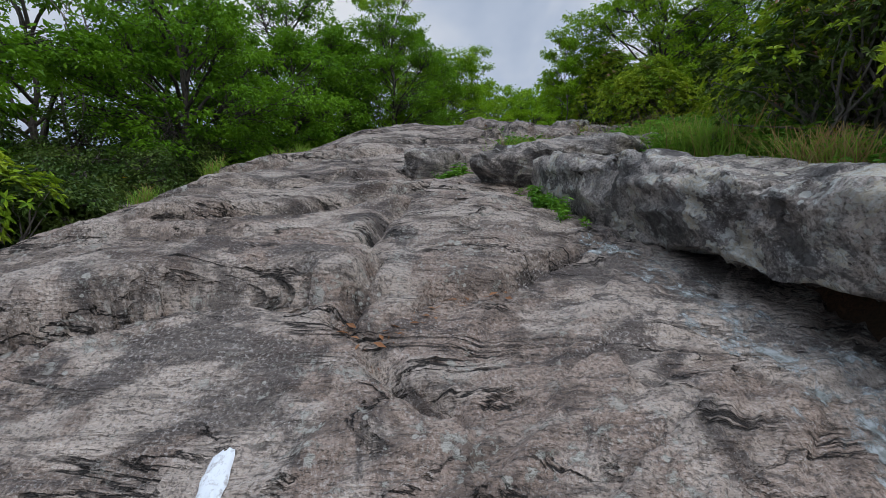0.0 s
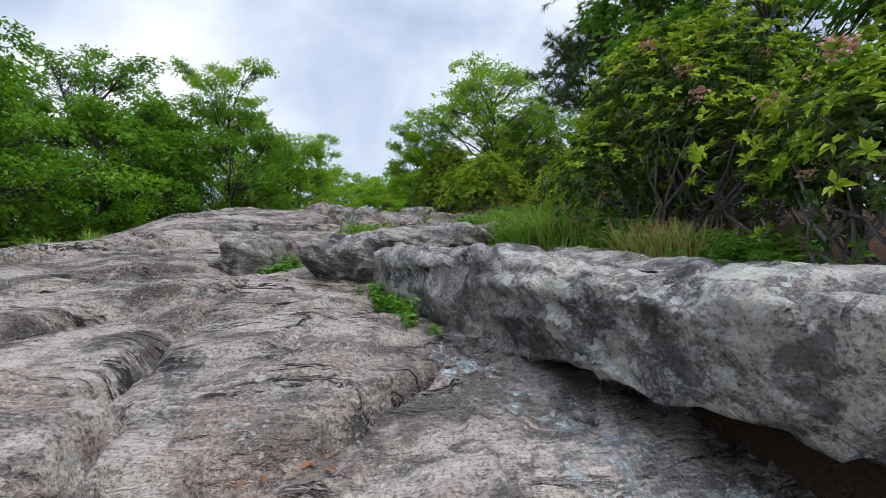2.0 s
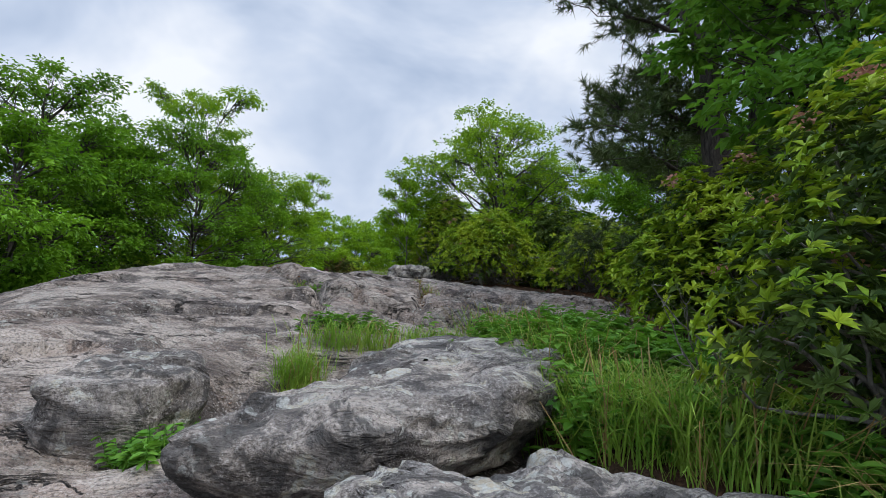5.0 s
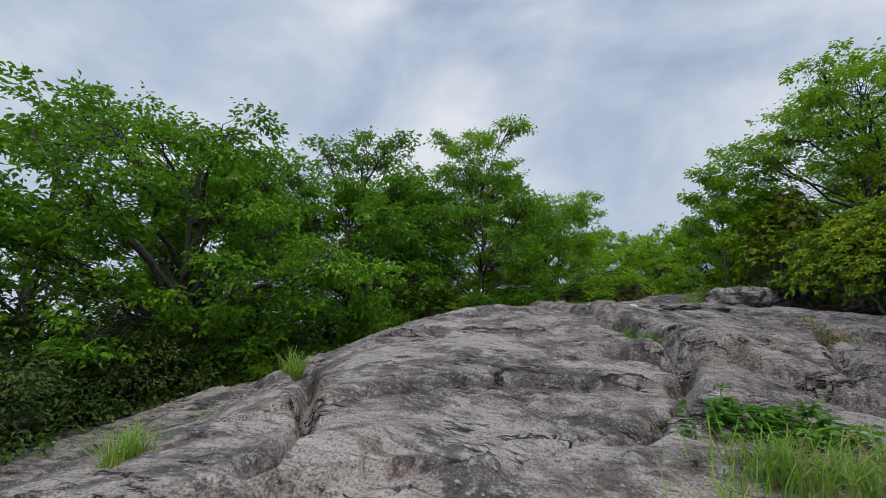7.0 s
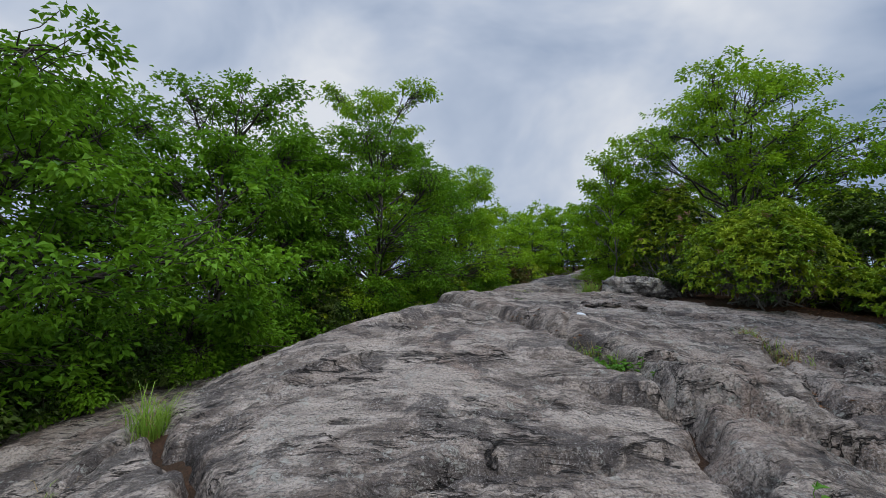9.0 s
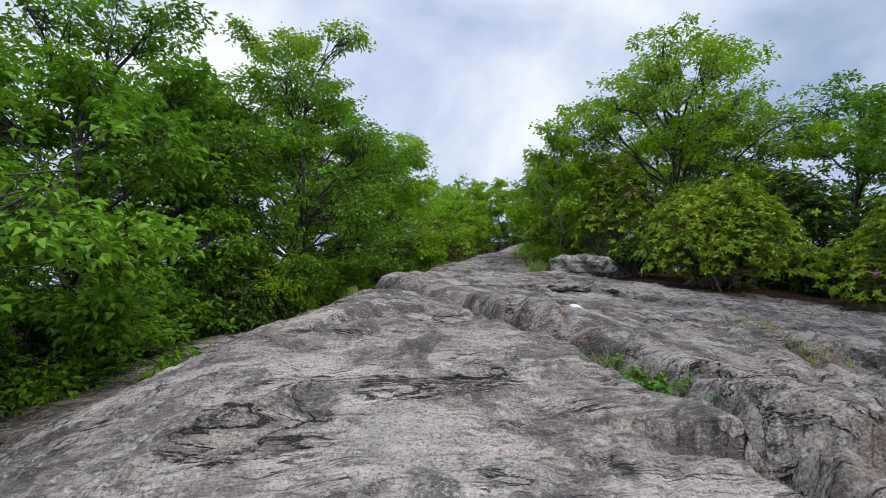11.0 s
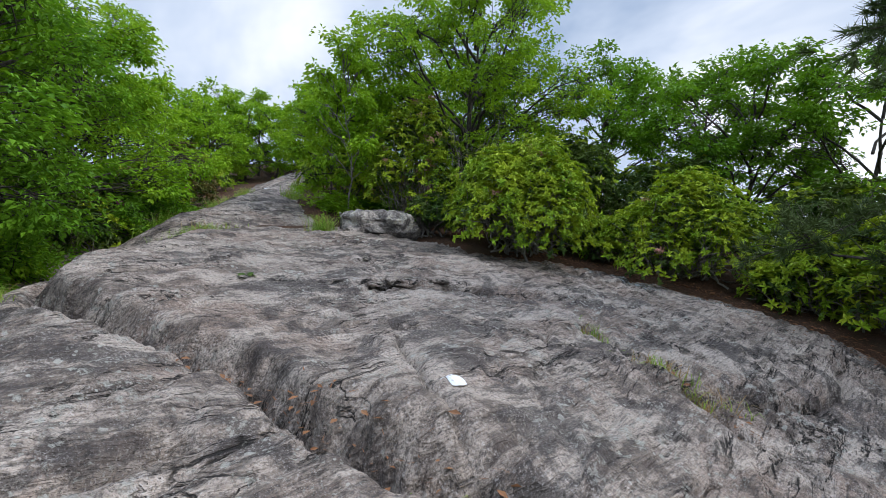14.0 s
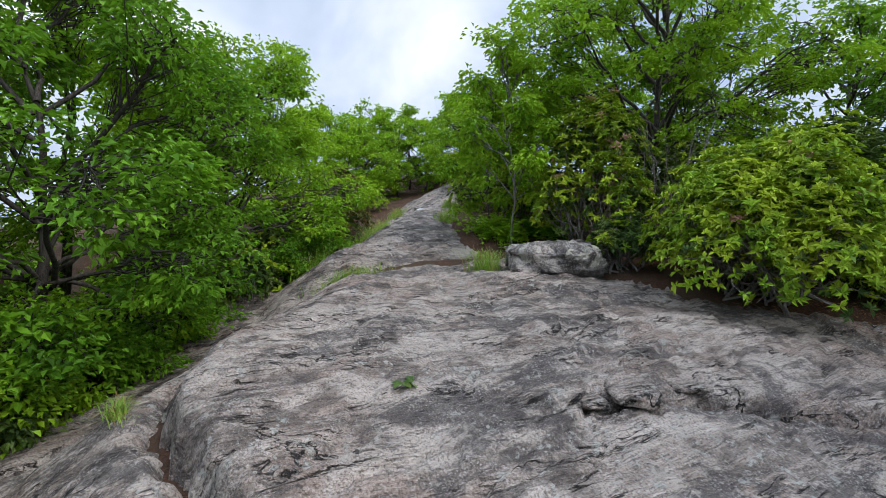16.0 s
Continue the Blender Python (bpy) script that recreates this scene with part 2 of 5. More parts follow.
def smooth(a, b, v):
    t = np.clip((v - a) / (b - a), 0, 1)
    return t * t * (3 - 2 * t)

# ---- the lie of the land ----


RISE_Y = (-40, -3, 0, 2.7, 3.7, 4.5, 5.2, 6.0, 6.7, 7.8, 8.6, 9.7, 11.7, 12.5, 15, 16.3, 21.7, 27, 33, 60)
RISE_Z = (-9, -0.9, 0.15, 1.1, 1.29, 1.43, 1.57, 1.76, 1.9, 2.13, 2.32, 2.56, 2.72, 2.82, 2.92, 3.0, 3.66, 4.5, 5.0, 5.5)
LEFT_Y = (-3, 0, 2.6, 3.7, 5, 6.5, 7.6, 8.6, 9.9, 11.5, 12.5, 13.7, 15.3, 16, 17, 19.4, 22, 25, 33)
LEFT_X = (-3.7, -3.7, -3.6, -3.6, -3.5, -3.3, -2.95, -3.1, -2.75, -2.2, -1.75, -1.35, -0.2, 0.3, 0.2, 2.3, 4.0, 5.8, 10.5)
TERRACE_Y = (-3, 3.7, 5, 7, 8.5, 10.4, 11.5, 12.7, 14, 14.6, 16, 17.5, 19.4, 22, 25, 33)  # outer edge of the low rock terrace
TERRACE_X = (-4.1, -4.0, -4.3, -4.8, -4.95, -4.5, -4.1, -3.5, -2.7, -2.0, -0.9, -0.3, 1.8, 3.6, 5.4, 10.1)
RIGHT_Y = (-3, 4.6, 5.5, 6.2, 6.9, 7.6, 8.5, 10, 11, 12.0, 12.6, 13.1, 14.7, 15.2, 16.5, 17.2, 19, 21, 23, 25, 33)
RIGHT_X = (2.0, 2.0, 2.1, 2.3, 4.2, 5.4, 6.2, 6.6, 6.6, 6.6, 6.0, 5.2, 5.0, 4.6, 4.3, 3.9, 4.4, 5.4, 6.6, 7.6, 12.0)
BANK_Y = (-40, -3, 0, 2, 4, 5, 6.5, 8, 10, 60)
BANK_UP = (0.8, 0.9, 0.9, 0.48, 0.22, 0.12, 0.06, 0.05, 0.03, 0.03)


def knots(v, xs, ys):
    """A smooth line through knots: linear, softened by a small moving mean."""
    return sum(np.interp(v + d, xs, ys) for d in (-0.5, -0.25, 0, 0.25, 0.5)) / 5


def cracks():
    """Joints in the rock: the line, its depth, half width, and how far the side to its left stands proud."""
    return (
        (((-0.05, 1.4), (-0.3, 1.8), (-0.46, 1.95), (-0.38, 2.12), (-0.28, 2.4), (-0.45, 2.65), (-0.35, 3.2), (-0.2, 3.9)), 0.12, 0.05, 0.035),
        (((0.0, 2.05), (0.3, 2.2), (0.63, 2.5), (0.85, 2.68)), 0.10, 0.045, 0.05),
        (((-1.15, 5.9), (-1.25, 6.4), (-1.4, 6.7), (-1.62, 7.05), (-1.9, 7.65), (-2.3, 8.2), (-2.65, 8.7)), 0.20, 0.07, 0.0),
        (((-3.7, 6.3), (-3.2, 7.1), (-2.75, 8.1), (-2.6, 8.6)), 0.15, 0.07, 0.05),
        (((-0.1, 14.4), (-0.38, 13.6), (-0.3, 12.7), (-0.03, 11.9), (0.15, 11.3), (0.38, 10.68), (0.45, 10.2), (0.6, 9.8), (0.85, 9.35), (1.05, 8.8), (1.15, 8.05), (1.0, 7.4), (0.5, 6.8), (-0.1, 6.3)), 0.23, 0.10, 0.12),
        (((3.4, 10.7), (2.9, 10.0), (2.9, 9.55), (2.65, 9.0), (2.5, 8.6), (2.1, 7.9)), 0.17, 0.06, -0.03),
        (((0.75, 9.5), (1.0, 10.3), (1.35, 10.9)), 0.08, 0.05, 0.05),
        (((1.9, 12.1), (2.25, 11.98), (2.7, 11.9), (3.07, 11.71), (3.5, 11.4)), 0.14, 0.045, 0.05),
        (((1.0, 16.4), (2.4, 16.6), (3.9, 16.7)), 0.24, 0.22, 0.0),
        (((1.0, 8.25), (1.4, 8.1), (1.95, 7.75), (2.6, 7.35), (3.4, 7.1)), 0.10, 0.06, 0.20),
        (((1.5, 8.75), (2.2, 8.5), (3.0, 8.2), (3.8, 8.0)), 0.06, 0.04, 0.09),
        (((2.9, 9.4), (3.6, 9.0), (4.4, 8.8), (5.2, 8.9)), 0.08, 0.05, 0.10),
        (((-2.3, 5.25), (-1.5, 5.55), (-0.9, 5.9)), 0.13, 0.045, 0.12),
        (((-1.75, 3.1), (-1.4, 3.3), (-1.0, 3.7), (-0.55, 3.95)), 0.13, 0.045, 0.12),
        (((-2.3, 1.6), (-1.75, 1.85), (-1.2, 2.08), (-0.65, 2.08)), 0.08, 0.045, 0.16),
        (((-3.2, 2.75), (-2.2, 2.9), (-1.4, 2.75)), 0.06, 0.04, 0.08),
        (((-2.9, 4.3), (-2.0, 4.5), (-1.2, 4.7)), 0.06, 0.04, 0.09),
        (((-1.45, 6.85), (-0.9, 7.25), (-0.4, 7.5), (0.3, 7.6)), 0.07, 0.045, 0.07),
        (((-0.9, 10.15), (-0.55, 10.35), (-0.15, 10.35)), 0.08, 0.06, 0.05),
    )


def channel(x, y, line):
    """Distance to a line and the side (plus: left of its run)."""
    best, side = np.full(np.shape(x), 9.0), np.zeros(np.shape(x))
    for (ax, ay), (bx, by) in zip(line, line[1:]):
        dx, dy = bx - ax, by - ay
        ln = dx * dx + dy * dy
        t = np.clip(((x - ax) * dx + (y - ay) * dy) / ln, 0, 1)
        d = np.hypot(x - ax - t * dx, y - ay - t * dy)
        s = np.sign(dx * (y - ay) - dy * (x - ax))
        near = d < best
        best, side = np.where(near, d, best), np.where(near, s, side)
    return best, side


BULGES = (  # rounded backs of the slabs: x, y, half length, half width, turn, height
    (1.25, 10.1, 1.3, 0.75, 0.9, 0.13), (-0.55, 8.8, 1.9, 1.1, 1.3, 0.07), (1.4, 12.6, 2.2, 1.3, 1.1, 0.07), (-1.3, 2.0, 1.3, 0.8, 0.1, 0.08),
    (0.35, 3.3, 0.8, 0.5, 1.1, 0.10), (-0.6, 10.3, 1.0, 0.6, 0.5, 0.04), (2.2, 8.9, 0.9, 0.6, 0.7, 0.06), (3.0, 19.4, 2.2, 1.0, 1.0, 0.10),
    (-1.2, 5.6, 1.2, 0.8, 0.2, 0.06), (0.7, 1.3, 1.1, 0.6, 0.7, 0.06), (2.4, 12.1, 0.5, 0.35, 0.3, 0.06), (0.60, 5.58, 0.60, 0.34, 0.6, -0.48), (0.65, 4.12, 0.6, 0.22, 0.1, -0.13), (-0.1, 5.02, 0.4, 0.2, 0.0, -0.10),
)


def facets(x, y, size_x, size_y, seed):
    """Broken plates: each cell of a warped mosaic has a tilt and a level of its own."""
    gx = x / size_x + 0.22 * value2(x * 1.9, y * 1.9, seed + 1)
    gy = y / size_y + 0.22 * value2(x * 1.9, y * 1.9, seed + 2)
    ix, iy = np.floor(gx), np.floor(gy)
    best, level = np.full(np.shape(x), 9.0), np.zeros(np.shape(x))
    s = np.full(np.shape(x), seed)
    for ox in (-1, 0, 1):
        for oy in (-1, 0, 1):
            cx, cy = ix + ox, iy + oy
            jx, jy = gx - cx - hashed(cx, cy, s), gy - cy - hashed(cx, cy, s + 1)
            d = jx * jx + jy * jy
            near = d < best
            plane = (hashed(cx, cy, s + 2) - 0.5) * 1.3 * jx + (hashed(cx, cy, s + 3) - 0.5) * 1.3 * jy + (hashed(cx, cy, s + 4) - 0.5) * 0.8
            best, level = np.where(near, d, best), np.where(near, plane, level)
    return level


def shoulder(y):
    """How far the rock rolls down at its lower side."""
    return np.interp(y, (2, 4, 6, 8, 11.5, 15), (0.55, 0.5, 0.45, 0.62, 0.86, 0.72))


def rock_height(x, y):
    z = knots(y, RISE_Y, RISE_Z)
    u = x - knots(y, LEFT_Y, LEFT_X) + 0.12 * value2(x * 1.1, y * 1.3, 5)
    z = z - shoulder(y) * np.clip(1 - u / 1.7, 0, 1) ** 2 - 0.17 * np.clip(-u, 0, 3) - 0.9 * np.clip(knots(y, TERRACE_Y, TERRACE_X) - x, 0, 1)
    z = z + 0.03 * np.clip(x - 2.0, 0, 6) - 0.06 * np.clip(x - 4.0, 0, 4) * smooth(6.5, 8, y)
    for bx, by, la, lb, turn, up in BULGES:
        c, s = math.cos(turn), math.sin(turn)
        p, q = (c * (x - bx) + s * (y - by)) / la, (-s * (x - bx) + c * (y - by)) / lb
        z = z + up * np.exp(-1.2 * (p * p + q * q))
    z = z + 0.05 * fractal2(x * 0.8, y * 0.8, 2, 0.5, 11)
    wx = x + 0.06 * value2(x * 2.2, y * 2.2, 31) + 0.03 * value2(x * 8, y * 8, 34)
    wy = y + 0.06 * value2(x * 2.2, y * 2.2, 32) + 0.03 * value2(x * 8, y * 8, 35)
    for line, depth, half, step in cracks():
        d, side = channel(wx, wy, line)
        grow = 0.55 + 0.6 * np.abs(value2(x * 1.7, y * 1.7, 33))
        z = z - depth * np.exp(-((d / (half * grow)) ** 2)) - 0.12 * depth * np.exp(-((d / (3.5 * half)) ** 2))
        z = z + step * np.clip(side, 0, 1) * np.exp(-((d / 0.45) ** 2))
    # layered foliation: stepped sheets that run across the slope
    c, s = math.cos(FOLIATION), math.sin(FOLIATION)
    along, across = c * x + s * y, -s * x + c * y
    across = across + 0.32 * fractal2(along * 0.55, across * 0.7, 3, 0.5, 21)
    z = z + 0.034 * facets(along, across, 0.95, 0.42, 91) + 0.014 * facets(along, across, 0.36, 0.15, 95)
    for wave, up, seed in ((0.46, 0.060, 41), (0.19, 0.030, 42), (0.085, 0.012, 43)):
        v = across / wave + 0.5 * value2(along * 0.9, across * 1.5, seed)
        f = v - np.floor(v)
        row = np.floor(v)
        amount = smooth(-0.1, 0.7, value2(along * 1.3 + 11.3 * row, row * 0.77, seed + 5))
        z = z + up * amount * (np.where(f < 0.88, f / 0.88, (1 - f) / 0.12) - 0.4) - 0.35 * up * amount * np.exp(-(((f - 0.0) * wave / 0.022) ** 2))
    z = z + 0.016 * fractal2(along * 2.4, across * 9.0, 4, 0.6, 51) + 0.004 * fractal2(x * 22, y * 22, 2, 0.5, 61)
    return z


def soil_height(x, y):
    left, right = knots(y, LEFT_Y, LEFT_X), knots(y, RIGHT_Y, RIGHT_X)
    z = knots(y, RISE_Y, RISE_Z)
    u = x - left
    inside = -0.17 + 0.03 * np.clip(x - 2.0, 0, 6) - 0.06 * np.clip(x - 4.0, 0, 4) * smooth(6.5, 8, y)
    dl, dr = np.clip(knots(y, TERRACE_Y, TERRACE_X) - x, 0, None), np.clip(x - right, 0, None)
    bank = 0.02 + knots(y, BANK_Y, BANK_UP)
    off = inside - shoulder(y) * np.clip(1 - u / 1.7, 0, 1) ** 2 - 0.17 * np.clip(-u, 0, 3) + 0.12 * smooth(-0.1, 0.7, dl)
    off = off - 0.03 * np.clip(dl - 1.0, 0, 7) - 0.16 * np.clip(dl - 8, 0, 60)
    off = off + (bank + 0.17) * smooth(-0.25, 0.15, x - right) + 0.08 * np.clip(dr, 0, 5) - 0.05 * np.clip(dr - 9, 0, 60)
    z = z + off + 0.05 * fractal2(x * 0.7, y * 0.7, 3, 0.5, 71) + 0.012 * fractal2(x * 5, y * 5, 2, 0.5, 72)
    far = np.hypot(x, y - 10)
    return z - 0.10 * np.clip(far - 45, 0, 4000)


def ground_at(x, y):
    a, b = np.array([float(x)]), np.array([float(y)])
    s = float(soil_height(a, b)[0])
    left, right = float(knots(b, TERRACE_Y, TERRACE_X)[0]), float(knots(b, RIGHT_Y, RIGHT_X)[0])
    return max(s, float(rock_height(a, b)[0])) if left - 0.1 < x < right + 0.15 else s

# ---- mesh helpers ----


def mesh_from(name, verts, faces, material, smooth_faces=True):
    """A mesh from numpy arrays; faces all of one size."""
    me = bpy.data.meshes.new(name)
    verts, faces = np.asarray(verts, dtype=np.float32), np.asarray(faces, dtype=np.int32)
    k = faces.shape[1]
    me.vertices.add(len(verts))
    me.vertices.foreach_set("co", verts.ravel())
    me.loops.add(faces.size)
    me.loops.foreach_set("vertex_index", faces.ravel())
    me.polygons.add(len(faces))
    me.polygons.foreach_set("loop_start", np.arange(0, faces.size, k, dtype=np.int32))
    me.polygons.foreach_set("loop_total", np.full(len(faces), k, dtype=np.int32))
    me.polygons.foreach_set("use_smooth", np.full(len(faces), smooth_faces, dtype=bool))
    me.update(calc_edges=True)
    me.materials.append(material)
    return me


def thing(name, label, category, group="", kind="", at=(0, 0, 0)):
    ob = new(name)
    ob.location = at
    return tagged(ob, label, category, group, kind)


def part(name, me, parent, label="", kind=""):
    ob = new(name, me)
    ob.parent = parent
    return tagged(ob, label, kind=kind)


def grid_faces(nx, ny):
    i = np.arange(nx * ny).reshape(ny, nx)
    return np.stack([i[:-1, :-1], i[:-1, 1:], i[1:, 1:], i[1:, :-1]], -1).reshape(-1, 4)

# ---- ground: one sheet of soil and needle litter ----


def build_ground():
    fine_x = np.arange(-9, 13.01, 0.14)
    out = np.geomspace(1, 160, 26)
    xs = np.concatenate([-9 - out[::-1] * 6 + 5.8, fine_x, 13 + out * 6 - 5.8])
    ys = np.concatenate([-4 - out[::-1] * 6 + 5.8, np.arange(-4, 34.01, 0.14), 34 + out * 6 - 5.8])
    gx, gy = np.meshgrid(xs, ys)
    gz = soil_height(gx, gy)
    me = mesh_from("ground", np.stack([gx, gy, gz], -1).reshape(-1, 3), grid_faces(len(xs), len(ys)), SOIL)
    tagged(new("ground", me), "dark brown forest soil covered with needle litter", "ground", kind="structure")


build_ground()

# ---- bedrock slabs: one surface, parted along its joints ----
SLABS = (
    ("brown foliated lower rock slab beside the first trail mark", (-1.6, 2.2), 1.0),
    ("pinkish grey sloping rock slab below the overhanging ledge", (0.7, 1.2), 0.8),
    ("streaked grey rock slab with stepped sheets", (-1.2, 5.6), 1.0),
    ("rounded pale grey rock back split by grassy joints", (-0.6, 9.1), 1.0),
    ("low grey rock strip edged with grass beside the trees", (-2.7, 7.7), 0.7),
    ("flat dark grey rock pavement with moss-filled joint beside laurels", (4.3, 9.6), 1.2),
    ("pale domed rock slab bearing a white trail mark", (1.7, 9.6), 0.9),
    ("broad domed grey rock slab with streaked surface", (1.6, 13.2), 1.2),
    ("smooth grey rock ramp leading up between bushes", (3.6, 20.0), 1.8),
)


def build_slabs():
    xs = np.concatenate([np.arange(-5.7, -2.4, 0.05), np.arange(-2.4, 3.6, 0.025), np.arange(3.6, 7.1, 0.045)])
    ys = np.concatenate([np.arange(-2.2, 0.4, 0.04), np.arange(0.4, 16.4, 0.025), np.arange(16.4, 24, 0.06)])
    blocks = [(xs, ys), (np.arange(1.0, 12.6, 0.09), np.arange(24 - 0.06, 33, 0.09))]
    for number, (bx, by) in enumerate(blocks):
        gx, gy = np.meshgrid(bx, by)
        gz = rock_height(gx, gy)
        flat = np.stack([gx, gy, gz], -1).reshape(-1, 3)
        quads = grid_faces(len(bx), len(by))
        mx, my = gx.ravel()[quads].mean(1), gy.ravel()[quads].mean(1)
        left, right = knots(my, TERRACE_Y, TERRACE_X), knots(my, RIGHT_Y, RIGHT_X)
        keep = (mx > left - 0.6) & (mx < right + 0.35)
        if number:
            parts = [(SLABS[-1], np.ones(len(quads), dtype=bool))]
        else:
            wob = 0.3 * value2(mx, my, 81)
            d = np.stack([np.hypot(mx - cx, (my - cy) * 0.8) / r + wob * (k % 2) for k, (_, (cx, cy), r) in enumerate(SLABS)])
            owner = d.argmin(0)
            parts = [(s, owner == k) for k, s in enumerate(SLABS)]
        for (label, _, _), mask in parts:
            q = quads[keep & mask]
            if not len(q):
                continue
            used, index = np.unique(q, return_inverse=True)
            me = mesh_from("rock_slab", flat[used], index.reshape(-1, 4), ROCK)
            tagged(new("rock_slab", me), label, "rock slab", "bedrock slabs", "structure")


build_slabs()

# ---- loose ledges and boulders ----


def boulder(name, label, outline, top, bottom, rounding=0.16, under=0.2, rough=0.05, seed=1, slope=(0, 0), around=200, foot=0.0, dome=0.0):
    """A slab-like block: a closed outline, a rounded rim, an undercut foot, and broken relief."""
    pts = np.array(outline, dtype=float)
    n = len(pts)
    t = np.linspace(0, n, around, endpoint=False)
    i, f = np.floor(t).astype(int), (t - np.floor(t))[:, None]
    p0, p1, p2, p3 = (pts[(i + k) % n] for k in (-1, 0, 1, 2))
    ring = 0.5 * (2 * p1 + (p2 - p0) * f + (2 * p0 - 5 * p1 + 4 * p2 - p3) * f ** 2 + (3 * p1 - p0 - 3 * p2 + p3) * f ** 3)
    mid_p = ring.mean(0)
    h = top - bottom
    prof = [(r, 1.0) for r in np.linspace(0.02, 0.80, 26)]
    for a in np.linspace(0, math.pi / 2, 12)[1:]:
        prof.append((0.80 + 0.20 * math.sin(a), 1 - rounding * (1 - math.cos(a))))
    for v in np.linspace(1 - rounding, 0.0, 20)[1:]:
        prof.append((1 - under * (1 - v / (1 - rounding)) ** 1.6, v))
    for r in np.linspace(1 - under, 0.05, 8)[1:]:
        prof.append((r, 0.0))
    rows = []
    for r, v in prof:
        q = mid_p + (ring - mid_p) * r
        z = np.full(around, bottom + h * v)
        z = z + slope[0] * (q[:, 0] - mid_p[0]) + slope[1] * (q[:, 1] - mid_p[1])
        z = z - dome * h * v * r * r
        z = z + (1 - v) * foot * (q[:, 1] - mid_p[1])
        rows.append(np.column_stack([q, z]))
    v3 = np.concatenate(rows)
    x, y, z = v3.T
    k = np.repeat([p[0] for p in prof], around)
    wob = fractal2(x * 2.3 + z * 1.7, y * 2.3 - z * 2.1, 4, 0.5, seed)
    sheet = fractal2(x * 1.2, z * 13 + y, 3, 0.5, seed + 9)
    out = np.column_stack([x - mid_p[0], y - mid_p[1]])
    out /= np.maximum(np.linalg.norm(out, axis=1, keepdims=True), 1e-6)
    side = smooth(0.7, 0.95, k)[:, None]
    v3[:, :2] += out * side * (rough * wob + 0.45 * rough * sheet)[:, None]
    ridge = 1 - np.abs(fractal2(x * 1.6 + 0.5 * z, y * 2.6 + 0.8 * z, 3, 0.5, seed + 5))
    v3[:, 2] += rough * 0.7 * wob - 0.6 * rough * np.clip(ridge - 0.82, 0, 1) / 0.18 + 0.010 * fractal2(x * 9, y * 9, 3, 0.55, seed + 3)
    v3[:, 2] += 0.9 * rough * facets(x + 0.4 * z, y - 0.3 * z, 0.42, 0.30, seed + 31) * smooth(0.05, 0.3, k)
    v3[:, :2] += out * side * (0.9 * rough * facets(x * 0.7 + y * 0.7, z, 0.40, 0.16, seed + 37))[:, None]
    v3[:, :2] -= out * side * (0.5 * rough * np.clip(ridge - 0.8, 0, 1) / 0.2)[:, None]
    m = len(prof)
    a = np.arange(m * around).reshape(m, around)
    b = np.roll(a, -1, 1)
    faces = np.stack([a[:-1], a[1:], b[1:], b[:-1]], -1).reshape(-1, 4)
    me = mesh_from(name, v3, faces, BOULDER)
    return tagged(new(name, me), label, "boulder")


boulder("rock_ledge", "thick overhanging grey ledge spotted with white lichen", [(0.80, 3.95), (1.0, 3.25), (1.22, 2.45), (1.42, 1.8), (1.74, 1.1), (2.1, 0.2), (3.2, 0.0), (3.0, 1.8), (2.45, 3.2), (1.85, 4.15), (1.25, 4.25)],
        1.57, 1.08, 0.26, 0.17, 0.075, 3, (-0.02, 0.075), 520, -0.085)
boulder("boulder", "rounded grey boulder undercut above a dark gap", [(0.26, 4.42), (0.6, 4.26), (1.2, 4.25), (1.9, 4.5), (2.4, 5.0), (2.55, 5.5), (2.3, 6.0), (1.65, 6.15), (1.28, 5.8), (1.04, 5.15), (0.62, 4.72)],
        1.93, 1.50, 0.40, 0.22, 0.05, 17, (0.07, 0.04), 320)
boulder("boulder", "small angular grey block with a dark underside", [(-0.42, 5.15), (0.0, 5.05), (0.2, 5.3), (0.15, 5.75), (-0.3, 5.8)],
        1.86, 1.42, 0.30, 0.25, 0.045, 23, (0.0, 0.05), 200)
boulder("boulder", "weathered grey boulder cracked across beside a laurel", [(3.55, 15.15), (4.0, 14.8), (4.6, 14.7), (5.15, 14.95), (5.15, 15.5), (4.5, 15.75), (3.75, 15.6)],
        3.47, 2.86, 0.55, 0.30, 0.08, 29, (0.03, 0.02), 240, 0.0, 0.18)

# ---- plants: builders ----


def unit(v):
    return v / np.maximum(np.linalg.norm(v, axis=-1, keepdims=True), 1e-9)


